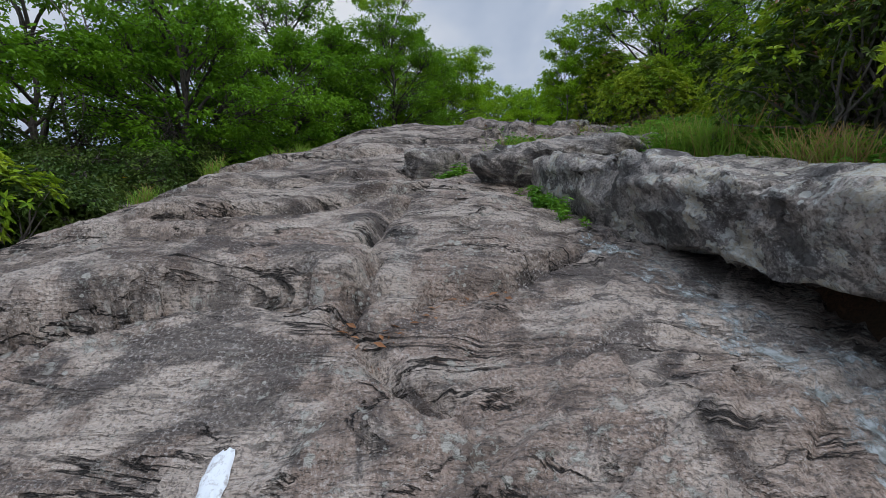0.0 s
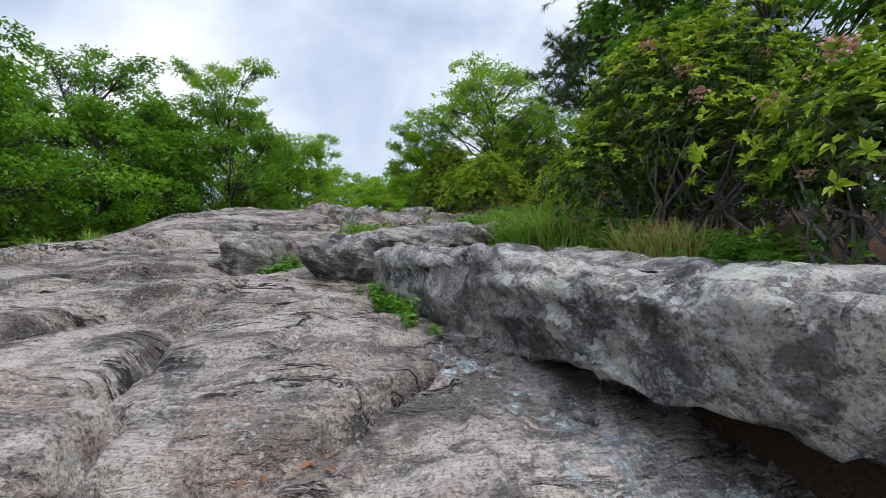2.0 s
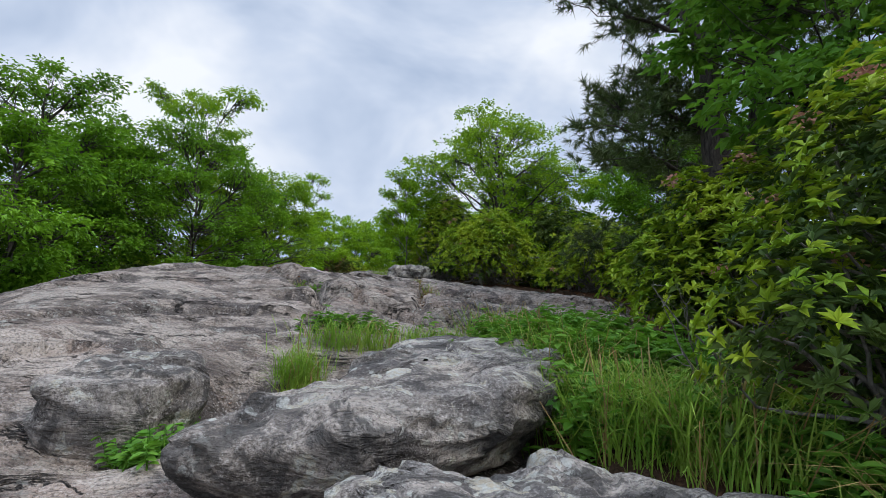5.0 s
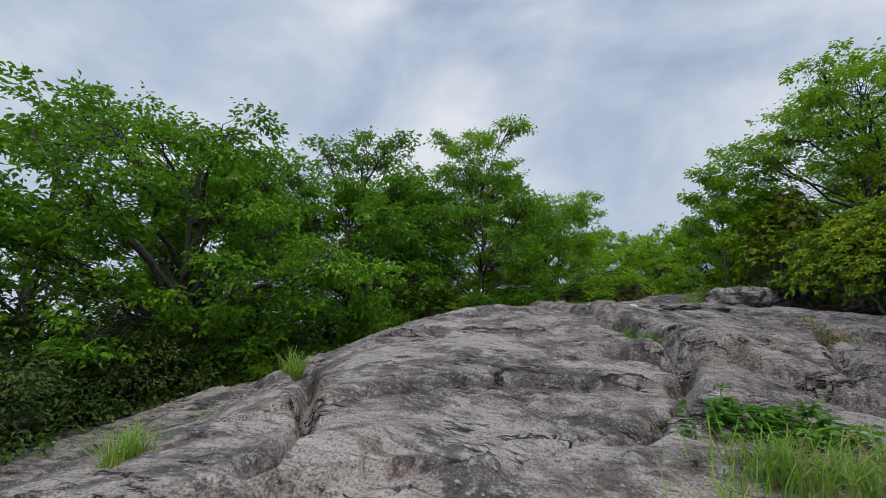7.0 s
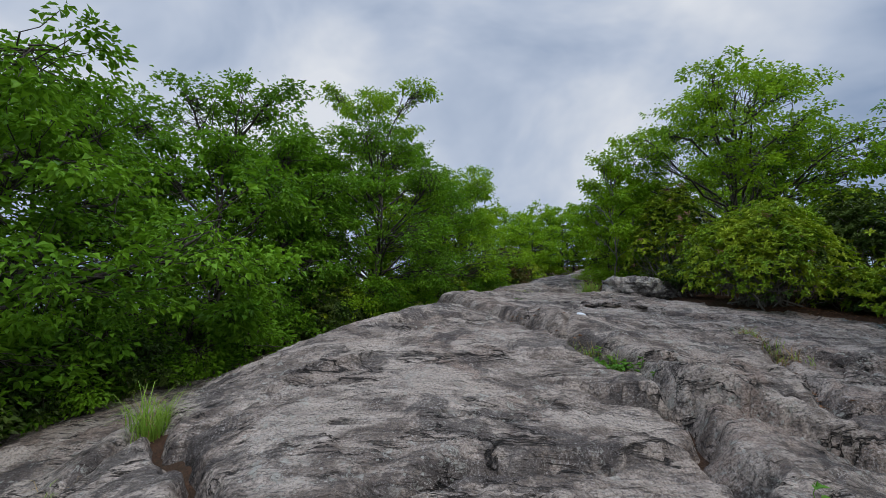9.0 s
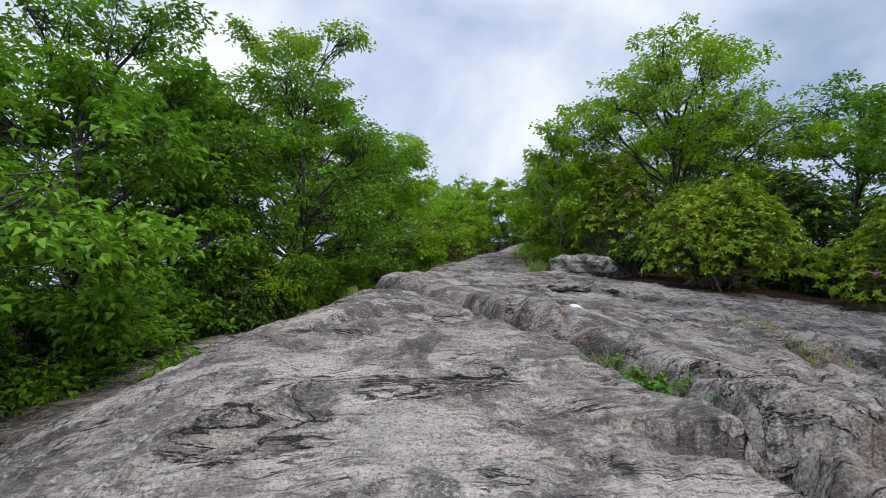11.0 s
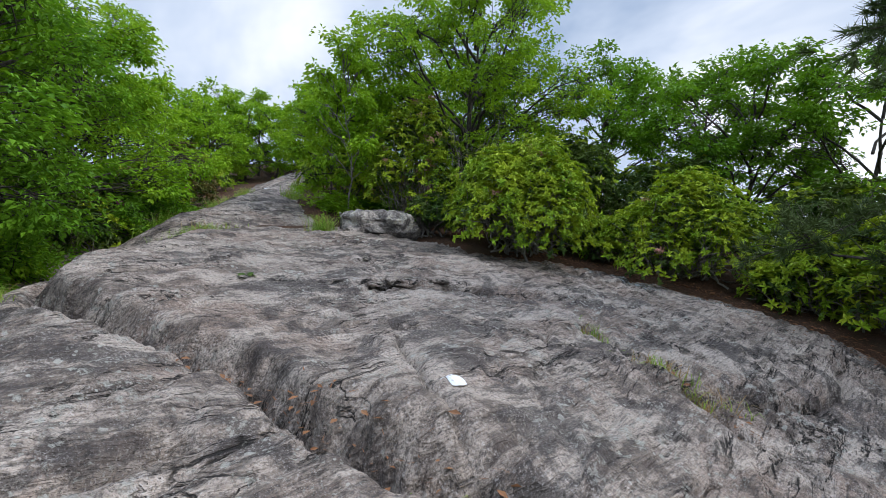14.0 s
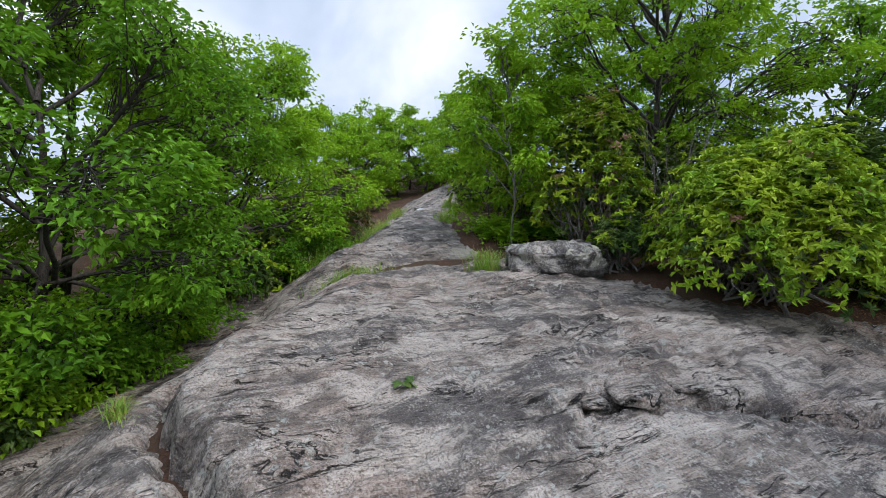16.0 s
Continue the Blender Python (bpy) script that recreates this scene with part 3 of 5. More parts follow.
def leaves(centres, along, normal, length, width, fold=0.25, droop=0.15, round_leaf=False):
    """Folded leaves: a base, two shoulders and a tip (with a second pair of shoulders when round)."""
    along = unit(along)
    side = unit(np.cross(along, normal))
    up = np.cross(side, along)
    ln, wd = np.asarray(length)[:, None], np.asarray(width)[:, None]
    base = centres
    tip = centres + along * ln - up * ln * droop
    n = len(centres)
    if not round_leaf:
        mid_l = centres + along * ln * 0.5 + side * wd * 0.5 + up * wd * fold
        mid_r = centres + along * ln * 0.5 - side * wd * 0.5 + up * wd * fold
        v = np.stack([base, mid_l, tip, mid_r], 1).reshape(-1, 3)
        k = np.arange(n)[:, None] * 4
        f = np.concatenate([k + [[0, 2, 1]], k + [[0, 3, 2]]])
        return v, f
    v = [base]
    for a, b in ((0.3, 0.46), (0.68, 0.44)):
        v.append(centres + along * ln * a + side * wd * b + up * (wd * fold * 2 * b - ln * droop * a * a))
        v.append(centres + along * ln * a - side * wd * b + up * (wd * fold * 2 * b - ln * droop * a * a))
    v.append(tip)
    v = np.stack(v, 1).reshape(-1, 3)
    k = np.arange(n)[:, None] * 6
    f = np.concatenate([k + [[0, 5, 1]], k + [[1, 5, 3]], k + [[0, 2, 5]], k + [[2, 4, 5]]])
    return v, f


def tubes(paths, sides=6):
    """Tapered round stems along polylines: each (points, radii)."""
    vs, fs, base = [], [], 0
    for pts, radii in paths:
        pts, radii = np.asarray(pts, dtype=float), np.asarray(radii, dtype=float)
        tan = unit(np.gradient(pts, axis=0))
        ref = np.where(np.abs(tan[:, 2:3]) > 0.9, [[1.0, 0, 0]], [[0, 0, 1.0]])
        a = unit(np.cross(tan, ref))
        b = np.cross(tan, a)
        ang = np.linspace(0, 2 * math.pi, sides, endpoint=False)
        ring = pts[:, None] + radii[:, None, None] * (np.cos(ang)[None, :, None] * a[:, None] + np.sin(ang)[None, :, None] * b[:, None])
        n = len(pts)
        i = base + np.arange(n * sides).reshape(n, sides)
        j = np.roll(i, -1, 1)
        fs.append(np.stack([i[:-1], j[:-1], j[1:], i[1:]], -1).reshape(-1, 4))
        vs.append(ring.reshape(-1, 3))
        base += n * sides
    return np.concatenate(vs), np.concatenate(fs)


def bent(a, b, r0, r1, rng, n=6, bend=0.12, sag=0.0):
    """A crooked stem from a to b."""
    a, b = np.asarray(a, dtype=float), np.asarray(b, dtype=float)
    t = np.linspace(0, 1, n)[:, None]
    ln = np.linalg.norm(b - a)
    p = a + (b - a) * t
    wig = np.cumsum(rng.normal(0, 1, (n, 3)), 0) * bend * ln / n
    wig -= t * wig[-1]
    p = p + wig
    p[:, 2] += sag * ln * np.sin(math.pi * t[:, 0])
    return p, r0 + (r1 - r0) * t[:, 0]


def ball(rng, n, power=0.5):
    d = unit(rng.normal(0, 1, (n, 3)))
    return d * (rng.random((n, 1)) ** power)


def broadleaf(name, label, at, height, spread, lobes, clumps, per, leaf, mat, crown_low=0.3, seed=1, lean=(0, 0), trunk=0.09, stems=1, bark=None, airy=1.0, group="trees along the rock", flat=0.75, shape=0.55):
    """A broadleaved tree: crooked trunk, limbs to each lobe of the crown, twigs and many single leaves."""
    rng = np.random.default_rng(seed)
    bark = bark or BARK
    height, trunk = height * (1.07 if height > 2.6 else 1.0), 0.7 * trunk
    root = thing(name, label, "tree" if height > 2.6 else "shrub", group, at=(at[0], at[1], ground_at(*at) - 0.05))
    top = np.array([lean[0], lean[1], height])
    stem_paths, limb_paths, twig_paths, spots, dirs = [], [], [], [], []
    starts = []
    for k in range(stems):
        foot = np.array([*(rng.normal(0, 0.12, 2) * (stems > 1)), 0.0])
        head = top * np.array([1, 1, 0.78]) + np.array([*(rng.normal(0, 0.3 * spread, 2) * (stems > 1)), 0])
        p, r = bent(foot, head, trunk / math.sqrt(stems), trunk * 0.22 / math.sqrt(stems), rng, 12, 0.16)
        r[0] *= 1.35
        stem_paths.append((p, r))
        starts.append(p)
    low = crown_low * height
    for k in range(lobes):
        frac = (k + 0.5) / lobes
        z = low + (height - low) * frac ** 0.85
        q = (z - low) / max(height - low, 0.01)
        reach = spread * (0.35 + 0.75 * math.sin(math.pi * min(1, 0.18 + q * shape * 1.35)) ) * rng.uniform(0.55, 1.0)
        a = 2.399 * k + rng.uniform(-0.5, 0.5)
        c = np.array([lean[0] * q + reach * math.cos(a), lean[1] * q + reach * math.sin(a), z])
        if k == lobes - 1:
            c = top * np.array([1, 1, 0.95])
        sp = starts[k % stems]
        s_i = int(np.clip(np.argmin(np.abs(sp[:, 2] - max(0.25 * height, c[2] - 0.55 * reach - 0.1 * height))), 1, len(sp) - 2))
        p, r = bent(sp[s_i], c, trunk * 0.42 / math.sqrt(stems), 0.012, rng, 7, 0.2, 0.06)
        limb_paths.append((p, r))
        size = spread * rng.uniform(0.22, 0.38)
        m = max(3, int(1.25 * clumps / lobes))
        # level sprays, one above another, with dark gaps between them
        tiers = max(3, m // 6)
        heart = ball(rng, tiers, 0.4) * np.array([1.15 * size, 1.15 * size, 1.2 * size * flat])
        which = rng.integers(0, tiers, m)
        flare = rng.normal(0, 1, (m, 2)) * size * 0.27
        fall = -0.35 * np.hypot(flare[:, 0], flare[:, 1]) + rng.normal(0, 0.03, m)
        pts = c + heart[which] + np.column_stack([flare, fall])
        for q2 in pts:
            s2 = p[rng.integers(3, len(p))]
            if rng.random() < 0.55:
                twig_paths.append(bent(s2, q2, 0.009, 0.003, rng, 4, 0.25))
        spots.append(pts)
        dirs.append(unit(np.column_stack([flare, np.zeros(m)]) + 0.5 * (pts - c) * np.array([1, 1, 0.4]) + np.array([0, 0, -0.05])))
    spots, dirs = np.concatenate(spots), np.concatenate(dirs)
    n = len(spots)
    who = np.repeat(np.arange(n), int(per * 1.25))
    d = unit(dirs[who] * 0.6 + rng.normal(0, 0.75, (len(who), 3)) * np.array([1, 1, 0.40]))
    centre = spots[who] + d * rng.uniform(0.02, 0.13, (len(who), 1)) * airy + rng.normal(0, 0.05 * airy, (len(who), 3))
    nrm = unit(rng.normal(0, 0.45, (len(who), 3)) + np.array([0, 0, 1.0]))
    ln = leaf * 0.80 * rng.uniform(0.55, 1.25, len(who))
    v, f = leaves(centre, d, nrm, ln, ln * rng.uniform(0.46, 0.66, len(who)), 0.2, 0.28)
    part("trunk", mesh_from("trunk", *tubes(stem_paths, 9), bark), root)
    for lp in limb_paths:
        part("limb", mesh_from("limb", *tubes([lp], 6), bark), root)
    if twig_paths:
        part("branchwork", mesh_from("branchwork", *tubes(twig_paths, 4), bark), root, kind="stuff")
    part("crown", mesh_from("crown", v, f, mat, False), root, kind="stuff")
    return root


def laurel(name, label, at, size, height, mounds, rosettes, leaf, mat, seed=1, flowers=0, flower_mat=None, stems=14, per=9, round_leaf=False, lift=0.0, group="laurel bushes", base=None, young=0.68):
    """An evergreen shrub: grey crooked stems under mounded tops of leaf whorls."""
    rng = np.random.default_rng(seed)
    z0 = ground_at(*at) if base is None else base
    root = thing(name, label, "shrub", group, at=(at[0], at[1], z0 - 0.03))
    rx, ry = size
    spots, dirs, stem_paths = [], [], []
    for k in range(mounds):
        a = 2.399 * k + rng.uniform(-0.4, 0.4)
        q = math.sqrt((k + 0.4) / mounds)
        c = np.array([rx * 0.68 * q * math.cos(a), ry * 0.68 * q * math.sin(a), 0])
        c[2] = height * (0.68 - 0.52 * q * q) * rng.uniform(0.85, 1.12) + lift
        r = np.array([rx, ry, 0]) * rng.uniform(0.34, 0.5)
        rad = np.array([r[0], r[1], max(0.16, height * rng.uniform(0.24, 0.36))])
        m = int(rosettes / mounds)
        d = unit(rng.normal(0, 1, (m, 3)) + np.array([0, 0, 0.45]))
        d[:, 2] = np.where(d[:, 2] < -0.35, -d[:, 2], d[:, 2])
        p = c + d * rad * rng.uniform(0.72, 1.08, (m, 1))
        p[:, 2] = np.maximum(p[:, 2], 0.05 + 0.1 * rng.random(m))
        spots.append(p)
        dirs.append(unit(d + np.array([0, 0, 0.6])))
        for _ in range(max(2, stems // mounds)):
            foot = np.array([*(rng.normal(0, 0.22, 2) * np.array([rx, ry])), 0.0])
            joint = foot * 0.4 + c * np.array([0.55, 0.55, 0.5]) + rng.normal(0, 0.12, 3)
            stem_paths.append(bent(foot, joint, 0.017, 0.011, rng, 6, 0.35))
            for _ in range(4):
                stem_paths.append(bent(joint, p[rng.integers(0, m)], 0.012, 0.004, rng, 6, 0.3))
    spots, dirs = np.concatenate(spots), np.concatenate(dirs)
    n = len(spots)
    who = np.repeat(np.arange(n), per)
    ax = dirs[who]
    ref = unit(np.cross(ax, rng.normal(0, 1, (len(who), 3))))
    d = unit(ref + ax * rng.uniform(0.0, 1.0, (len(who), 1)))
    ln = leaf * rng.uniform(0.65, 1.2, len(who))
    # whorls set inwards get DARK_LEAF: the bush's inner shade painted as leaf colour
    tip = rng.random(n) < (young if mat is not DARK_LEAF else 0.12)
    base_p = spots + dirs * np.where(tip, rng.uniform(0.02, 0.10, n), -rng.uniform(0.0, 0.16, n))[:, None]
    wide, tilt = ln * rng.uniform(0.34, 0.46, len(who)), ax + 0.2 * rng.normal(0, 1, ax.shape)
    for nm, pick_l, leaf_mat in (("shaded_inner_foliage", ~tip[who], DARK_LEAF), ("young_foliage", tip[who], LAUREL if mat is DARK_LEAF else mat)):
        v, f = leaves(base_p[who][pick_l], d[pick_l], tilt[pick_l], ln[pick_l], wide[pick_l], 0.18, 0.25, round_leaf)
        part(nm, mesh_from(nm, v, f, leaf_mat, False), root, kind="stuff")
    for sp in range(0, len(stem_paths), 5):
        part("stem", mesh_from("stem", *tubes(stem_paths[sp:sp + 5], 5), PALE_BARK), root)
    if flowers:
        pick = rng.choice(n, flowers, replace=False)
        for i in pick:
            m = 34
            q = spots[i] + dirs[i] * 0.09 + ball(rng, m, 0.4) * np.array([0.085, 0.085, 0.05])
            fv, ff = leaves(q, rng.normal(0, 1, (m, 3)), dirs[i] + rng.normal(0, 0.4, (m, 3)), np.full(m, 0.034), np.full(m, 0.03), 0.3, 0.0)
            part("flower_cluster", mesh_from("flower_cluster", fv, ff, flower_mat or PINK, False), root, "pink buds and blossoms", "stuff")
    return root


def blades(rng, feet, height, lean, width, sway=0.5):
    """Bent grass blades, three joints each."""
    n = len(feet)
    a = rng.uniform(0, 2 * math.pi, n)
    d = np.stack([np.cos(a), np.sin(a), np.zeros(n)], 1)
    h = height * rng.uniform(0.25, 1.2, n)[:, None]
    side = np.stack([-d[:, 1], d[:, 0], np.zeros(n)], 1) * (width * rng.uniform(0.6, 1.2, n))[:, None]
    out = d * (lean * rng.uniform(0.15, 1.0, n))[:, None] * h
    up = np.array([0, 0, 1.0])
    m1, m2, tip = feet + out * 0.18 + up * h * 0.45, feet + out * 0.55 + up * h * 0.82, feet + out * 1.05 + up * h * (1 - 0.12 * sway)
    v = np.stack([feet - side, feet + side, m1 - side * 0.9, m1 + side * 0.9, m2 - side * 0.6, m2 + side * 0.6, tip], 1).reshape(-1, 3)
    k = np.arange(n)[:, None] * 7
    f = np.concatenate([k + t for t in ([[0, 1, 3]], [[0, 3, 2]], [[2, 3, 5]], [[2, 5, 4]], [[4, 5, 6]])])
    return v, f


def grass_tuft(label, at, radius, height, count, seed, dry=0.0, stretch=(1, 1), turn=0.0, z=None, mat=None):
    rng = np.random.default_rng(seed)
    z0 = ground_at(*at) if z is None else z
    root = thing("grass_tuft", label, "grass", "grass tufts", at=(at[0], at[1], z0 - 0.02))
    c, s = math.cos(turn), math.sin(turn)
    for amount, m, nm in ((1 - dry, mat or GRASS, "green_turf"), (dry, DRY_GRASS, "dry_turf")):
        n = int(count * amount)
        if n < 4:
            continue
        p = rng.normal(0, 0.45, (n, 2)) * radius * np.array(stretch)
        p = np.stack([c * p[:, 0] - s * p[:, 1], s * p[:, 0] + c * p[:, 1]], 1)
        gx, gy = p[:, 0] + at[0], p[:, 1] + at[1]
        gz = np.maximum(soil_height(gx, gy), np.where(gx < knots(gy, RIGHT_Y, RIGHT_X) + 0.2, rock_height(gx, gy), -9)) if z is None else np.full(n, z0)
        feet = np.stack([p[:, 0], p[:, 1], np.clip(gz - z0, -0.3, 0.12)], 1)
        v, f = blades(rng, feet, height * (1.25 if nm == "dry_turf" else 1.0), 1.5, 0.0034, 1.7)
        part(nm, mesh_from(nm, v, f, m, False), root, kind="stuff")
    return root


def weeds(label, at, size, height, count, seed, leaf=0.06, turn=0.0, mat=None, z=None):
    """Low leafy plants: short stems with whorls of soft leaves."""
    rng = np.random.default_rng(seed)
    z0 = ground_at(*at) if z is None else z
    root = thing("weed_patch", label, "plant", "weed patches", at=(at[0], at[1], z0 - 0.01))
    c, s = math.cos(turn), math.sin(turn)
    p = rng.normal(0, 0.45, (count, 2)) * np.array(size)
    p = np.stack([c * p[:, 0] - s * p[:, 1], s * p[:, 0] + c * p[:, 1]], 1)
    gx, gy = p[:, 0] + at[0], p[:, 1] + at[1]
    gz = np.maximum(soil_height(gx, gy), np.where(gx < knots(gy, RIGHT_Y, RIGHT_X) + 0.2, rock_height(gx, gy), -9)) - z0 if z is None else np.zeros(count)
    h = height * rng.uniform(0.4, 1.1, count)
    foot = np.stack([p[:, 0], p[:, 1], np.clip(gz, -0.4, 0.3)], 1)
    tip = foot + np.stack([rng.normal(0, 0.25, count) * h, rng.normal(0, 0.25, count) * h, h], 1)
    stem_paths = [bent(a, b, 0.004, 0.002, rng, 4, 0.2) for a, b in zip(foot, tip)]
    per = 11
    who = np.repeat(np.arange(count), per)
    t = rng.uniform(0.25, 1.0, len(who))[:, None]
    q = foot[who] + (tip - foot)[who] * t
    a = rng.uniform(0, 2 * math.pi, len(who))
    d = np.stack([np.cos(a), np.sin(a), rng.uniform(-0.1, 0.5, len(who))], 1)
    ln = leaf * rng.uniform(0.6, 1.3, len(who))
    v, f = leaves(q, d, np.tile([0, 0, 1.0], (len(who), 1)) + rng.normal(0, 0.25, (len(who), 3)), ln, ln * 0.55, 0.2, 0.25, True)
    part("stalkwork", mesh_from("stalkwork", *tubes(stem_paths, 4), mat or FERN), root, kind="stuff")
    part("foliage", mesh_from("foliage", v, f, mat or FERN, False), root, kind="stuff")
    return root


def pine(at, height, reach, seed):
    """A dark pine: several leaning trunks, long crooked boughs, tufts of needles at the twig ends."""
    rng = np.random.default_rng(seed)
    root = thing("pine_tree", "dark green pine with crooked bare lower boughs", "tree", "trees along the rock", at=(at[0], at[1], ground_at(*at) - 0.05))
    spots, dirs, twig_paths = [], [], []
    for k, (lx, ly) in enumerate(((0.1, 0.2), (-0.9, 0.5), (0.9, -0.3))):
        p, r = bent((0.15 * k, 0.1 * k, 0), (lx, ly, height * (1 - 0.1 * k)), 0.17, 0.03, rng, 14, 0.10)
        part("trunk", mesh_from("trunk", *tubes([(p, r)], 9), BARK), root)
        for b in range(17):
            z = height * (0.13 + 0.83 * (b + rng.random()) / 17)
            s = p[int(np.argmin(np.abs(p[:, 2] - z)))]
            a = 2.399 * b + k
            ln = reach * (1.05 - 0.55 * z / height) * rng.uniform(0.6, 1.0)
            e = s + np.array([math.cos(a) * ln, math.sin(a) * ln, ln * rng.uniform(0.05, 0.4)])
            q, qr = bent(s, e, 0.042, 0.010, rng, 9, 0.2)
            part("bough", mesh_from("bough", *tubes([(q, qr)], 6), BARK), root)
            for _ in range(26):
                o = q[rng.integers(3, 9)]
                w = o + unit(rng.normal(0, 1, 3) + (e - s) / ln * 0.8 + [0, 0, 0.35]) * rng.uniform(0.25, 0.8)
                twig_paths.append(bent(o, w, 0.008, 0.003, rng, 4, 0.25))
                for t in (1.0, 0.75, 0.5):
                    spots.append(o + (w - o) * t + rng.normal(0, 0.05, 3))
                    dirs.append(unit(w - o + rng.normal(0, 0.2, 3)))
    spots, dirs = np.array(spots), np.array(dirs)
    per = 40
    who = np.repeat(np.arange(len(spots)), per)
    d = unit(dirs[who] * 0.7 + rng.normal(0, 0.6, (len(who), 3)))
    ln = 0.15 * rng.uniform(0.7, 1.3, len(who))
    c = spots[who] - dirs[who] * rng.uniform(0, 0.12, (len(who), 1))
    side = unit(np.cross(d, rng.normal(0, 1, d.shape))) * 0.007
    v = np.stack([c - side, c + side, c + d * ln[:, None]], 1).reshape(-1, 3)
    f = np.arange(len(who) * 3).reshape(-1, 3)
    part("branchwork", mesh_from("branchwork", *tubes(twig_paths, 4), BARK), root, kind="stuff")
    part("foliage", mesh_from("foliage", v, f, NEEDLE, False), root, kind="stuff")
    return root



def beyond(spot, clear):
    """The spot, moved off the rock terrace where it would stand on it."""
    edge = float(knots(np.array([spot[1]]), TERRACE_Y, TERRACE_X)[0])
    return (min(spot[0], edge - clear), spot[1]) if spot[1] < 18.5 else spot

# ---- trees on the far side of the slabs ----


broadleaf("oak_tree", "green oak with a crooked dark trunk behind the rock", (-5.7, 9.9), 4.0, 2.4, 22, 950, 16, 0.12, OAK, 0.20, 11, (0.3, 0.2), 0.15)
broadleaf("oak_tree", "tall dark green oak with a rounded crown", (-5.2, 15.6), 5.5, 2.2, 20, 760, 16, 0.13, OAK, 0.15, 12, (0.2, 0), 0.14)
broadleaf("oak_tree", "dark green oak at the woodland edge", (-9.2, 10.5), 5.0, 2.7, 16, 640, 16, 0.15, OAK, 0.15, 13, (0, 0), 0.15)
broadleaf("oak_tree", "dark green oak at the woodland edge", (-7.9, 6.6), 4.2, 2.2, 14, 560, 16, 0.14, OAK, 0.15, 14, (0, 0), 0.12)
broadleaf("oak_tree", "dark green oak with low leafy limbs", (-8.6, 14.6), 4.6, 2.4, 14, 560, 16, 0.15, OAK, 0.10, 34, (0, 0), 0.12)
broadleaf("young_tree", "tall light green tree with an airy crown", (-2.1, 18.2), 6.6, 1.45, 20, 860, 14, 0.115, LIGHT_OAK, 0.10, 15, (0.1, 0), 0.09, 2, None, 1.1, "trees along the rock", 1.0, 0.35)
# OAK instead of LIGHT_OAK: shade from neighbouring trees put into the leaf colour
broadleaf("oak_tree", "bright green young oak leaning over the rock", (-2.0, 16.2), 4.6, 2.0, 26, 1500, 15, 0.105, OAK, 0.08, 16, (0.3, 0), 0.10)
broadleaf("oak_tree", "bright green young oak above dark shrubs", (-0.1, 18.9), 4.2, 1.8, 24, 1100, 15, 0.11, LIGHT_OAK, 0.08, 17, (0.2, 0), 0.09)
broadleaf("oak_tree", "green oak among dense undergrowth", (-4.2, 12.9), 3.7, 1.9, 16, 700, 15, 0.13, OAK, 0.08, 18, (0.2, 0), 0.1)
broadleaf("oak_tree", "green oak with a dense rounded crown", (-3.7, 14.9), 3.9, 1.9, 18, 700, 15, 0.12, OAK, 0.10, 37, (0.2, 0), 0.10)
broadleaf("oak_tree", "dark green oak at the woodland edge", (-6.9, 13.3), 4.6, 2.1, 16, 620, 15, 0.14, OAK, 0.12, 38, (0, 0), 0.10)
broadleaf("thin_tree", "slender tree with sparse small leaves", (1.8, 27.0), 5.6, 0.8, 12, 200, 12, 0.13, LIGHT_OAK, 0.3, 19, (0.1, 0), 0.05, 2, None, 1.4, "trees along the rock", 1.0, 0.3)
broadleaf("oak_tree", "broad green oak with spreading open limbs", (7.5, 16.7), 5.1, 2.6, 28, 1250, 15, 0.125, LIGHT_OAK, 0.34, 20, (0.0, -0.4), 0.13)
broadleaf("oak_tree", "green oak with gnarled grey limbs", (12.6, 15.6), 4.6, 2.4, 16, 640, 15, 0.15, OAK, 0.25, 21, (0.0, 0), 0.12)
broadleaf("oak_tree", "open-crowned oak behind the laurels", (11.2, 11.4), 3.9, 1.9, 14, 520, 14, 0.14, OAK, 0.3, 22, (0.0, 0), 0.10)
broadleaf("oak_tree", "green oak behind the laurel thicket", (10.3, 18.0), 4.2, 2.0, 14, 560, 14, 0.15, OAK, 0.15, 35, (0.0, 0), 0.10)
broadleaf("oak_tree", "airy oak behind the laurel thicket", (13.0, 12.9), 4.3, 2.0, 14, 480, 14, 0.14, OAK, 0.25, 36, (0.0, 0), 0.10)
broadleaf("oak_tree", "green oak behind the pavement laurels", (12.0, 9.4), 4.1, 2.2, 16, 560, 14, 0.14, OAK, 0.12, 39, (0.0, 0), 0.10)
broadleaf("sapling", "thin pale-stemmed sapling with bright green leaves", (4.35, 16.6), 3.2, 0.75, 14, 230, 13, 0.12, LIGHT_OAK, 0.3, 23, (-0.1, 0), 0.028, 1, PALE_BARK)
broadleaf("sapling", "bright green sapling beside the rock ramp", (5.0, 18.3), 2.7, 0.95, 14, 330, 13, 0.12, LIGHT_OAK, 0.1, 24, (0.0, 0), 0.03)
broadleaf("maple_tree", "bright green tree drooping above the laurels", (5.6, 4.4), 4.2, 1.5, 16, 560, 14, 0.14, FERN, 0.40, 25, (-0.3, 0), 0.05)
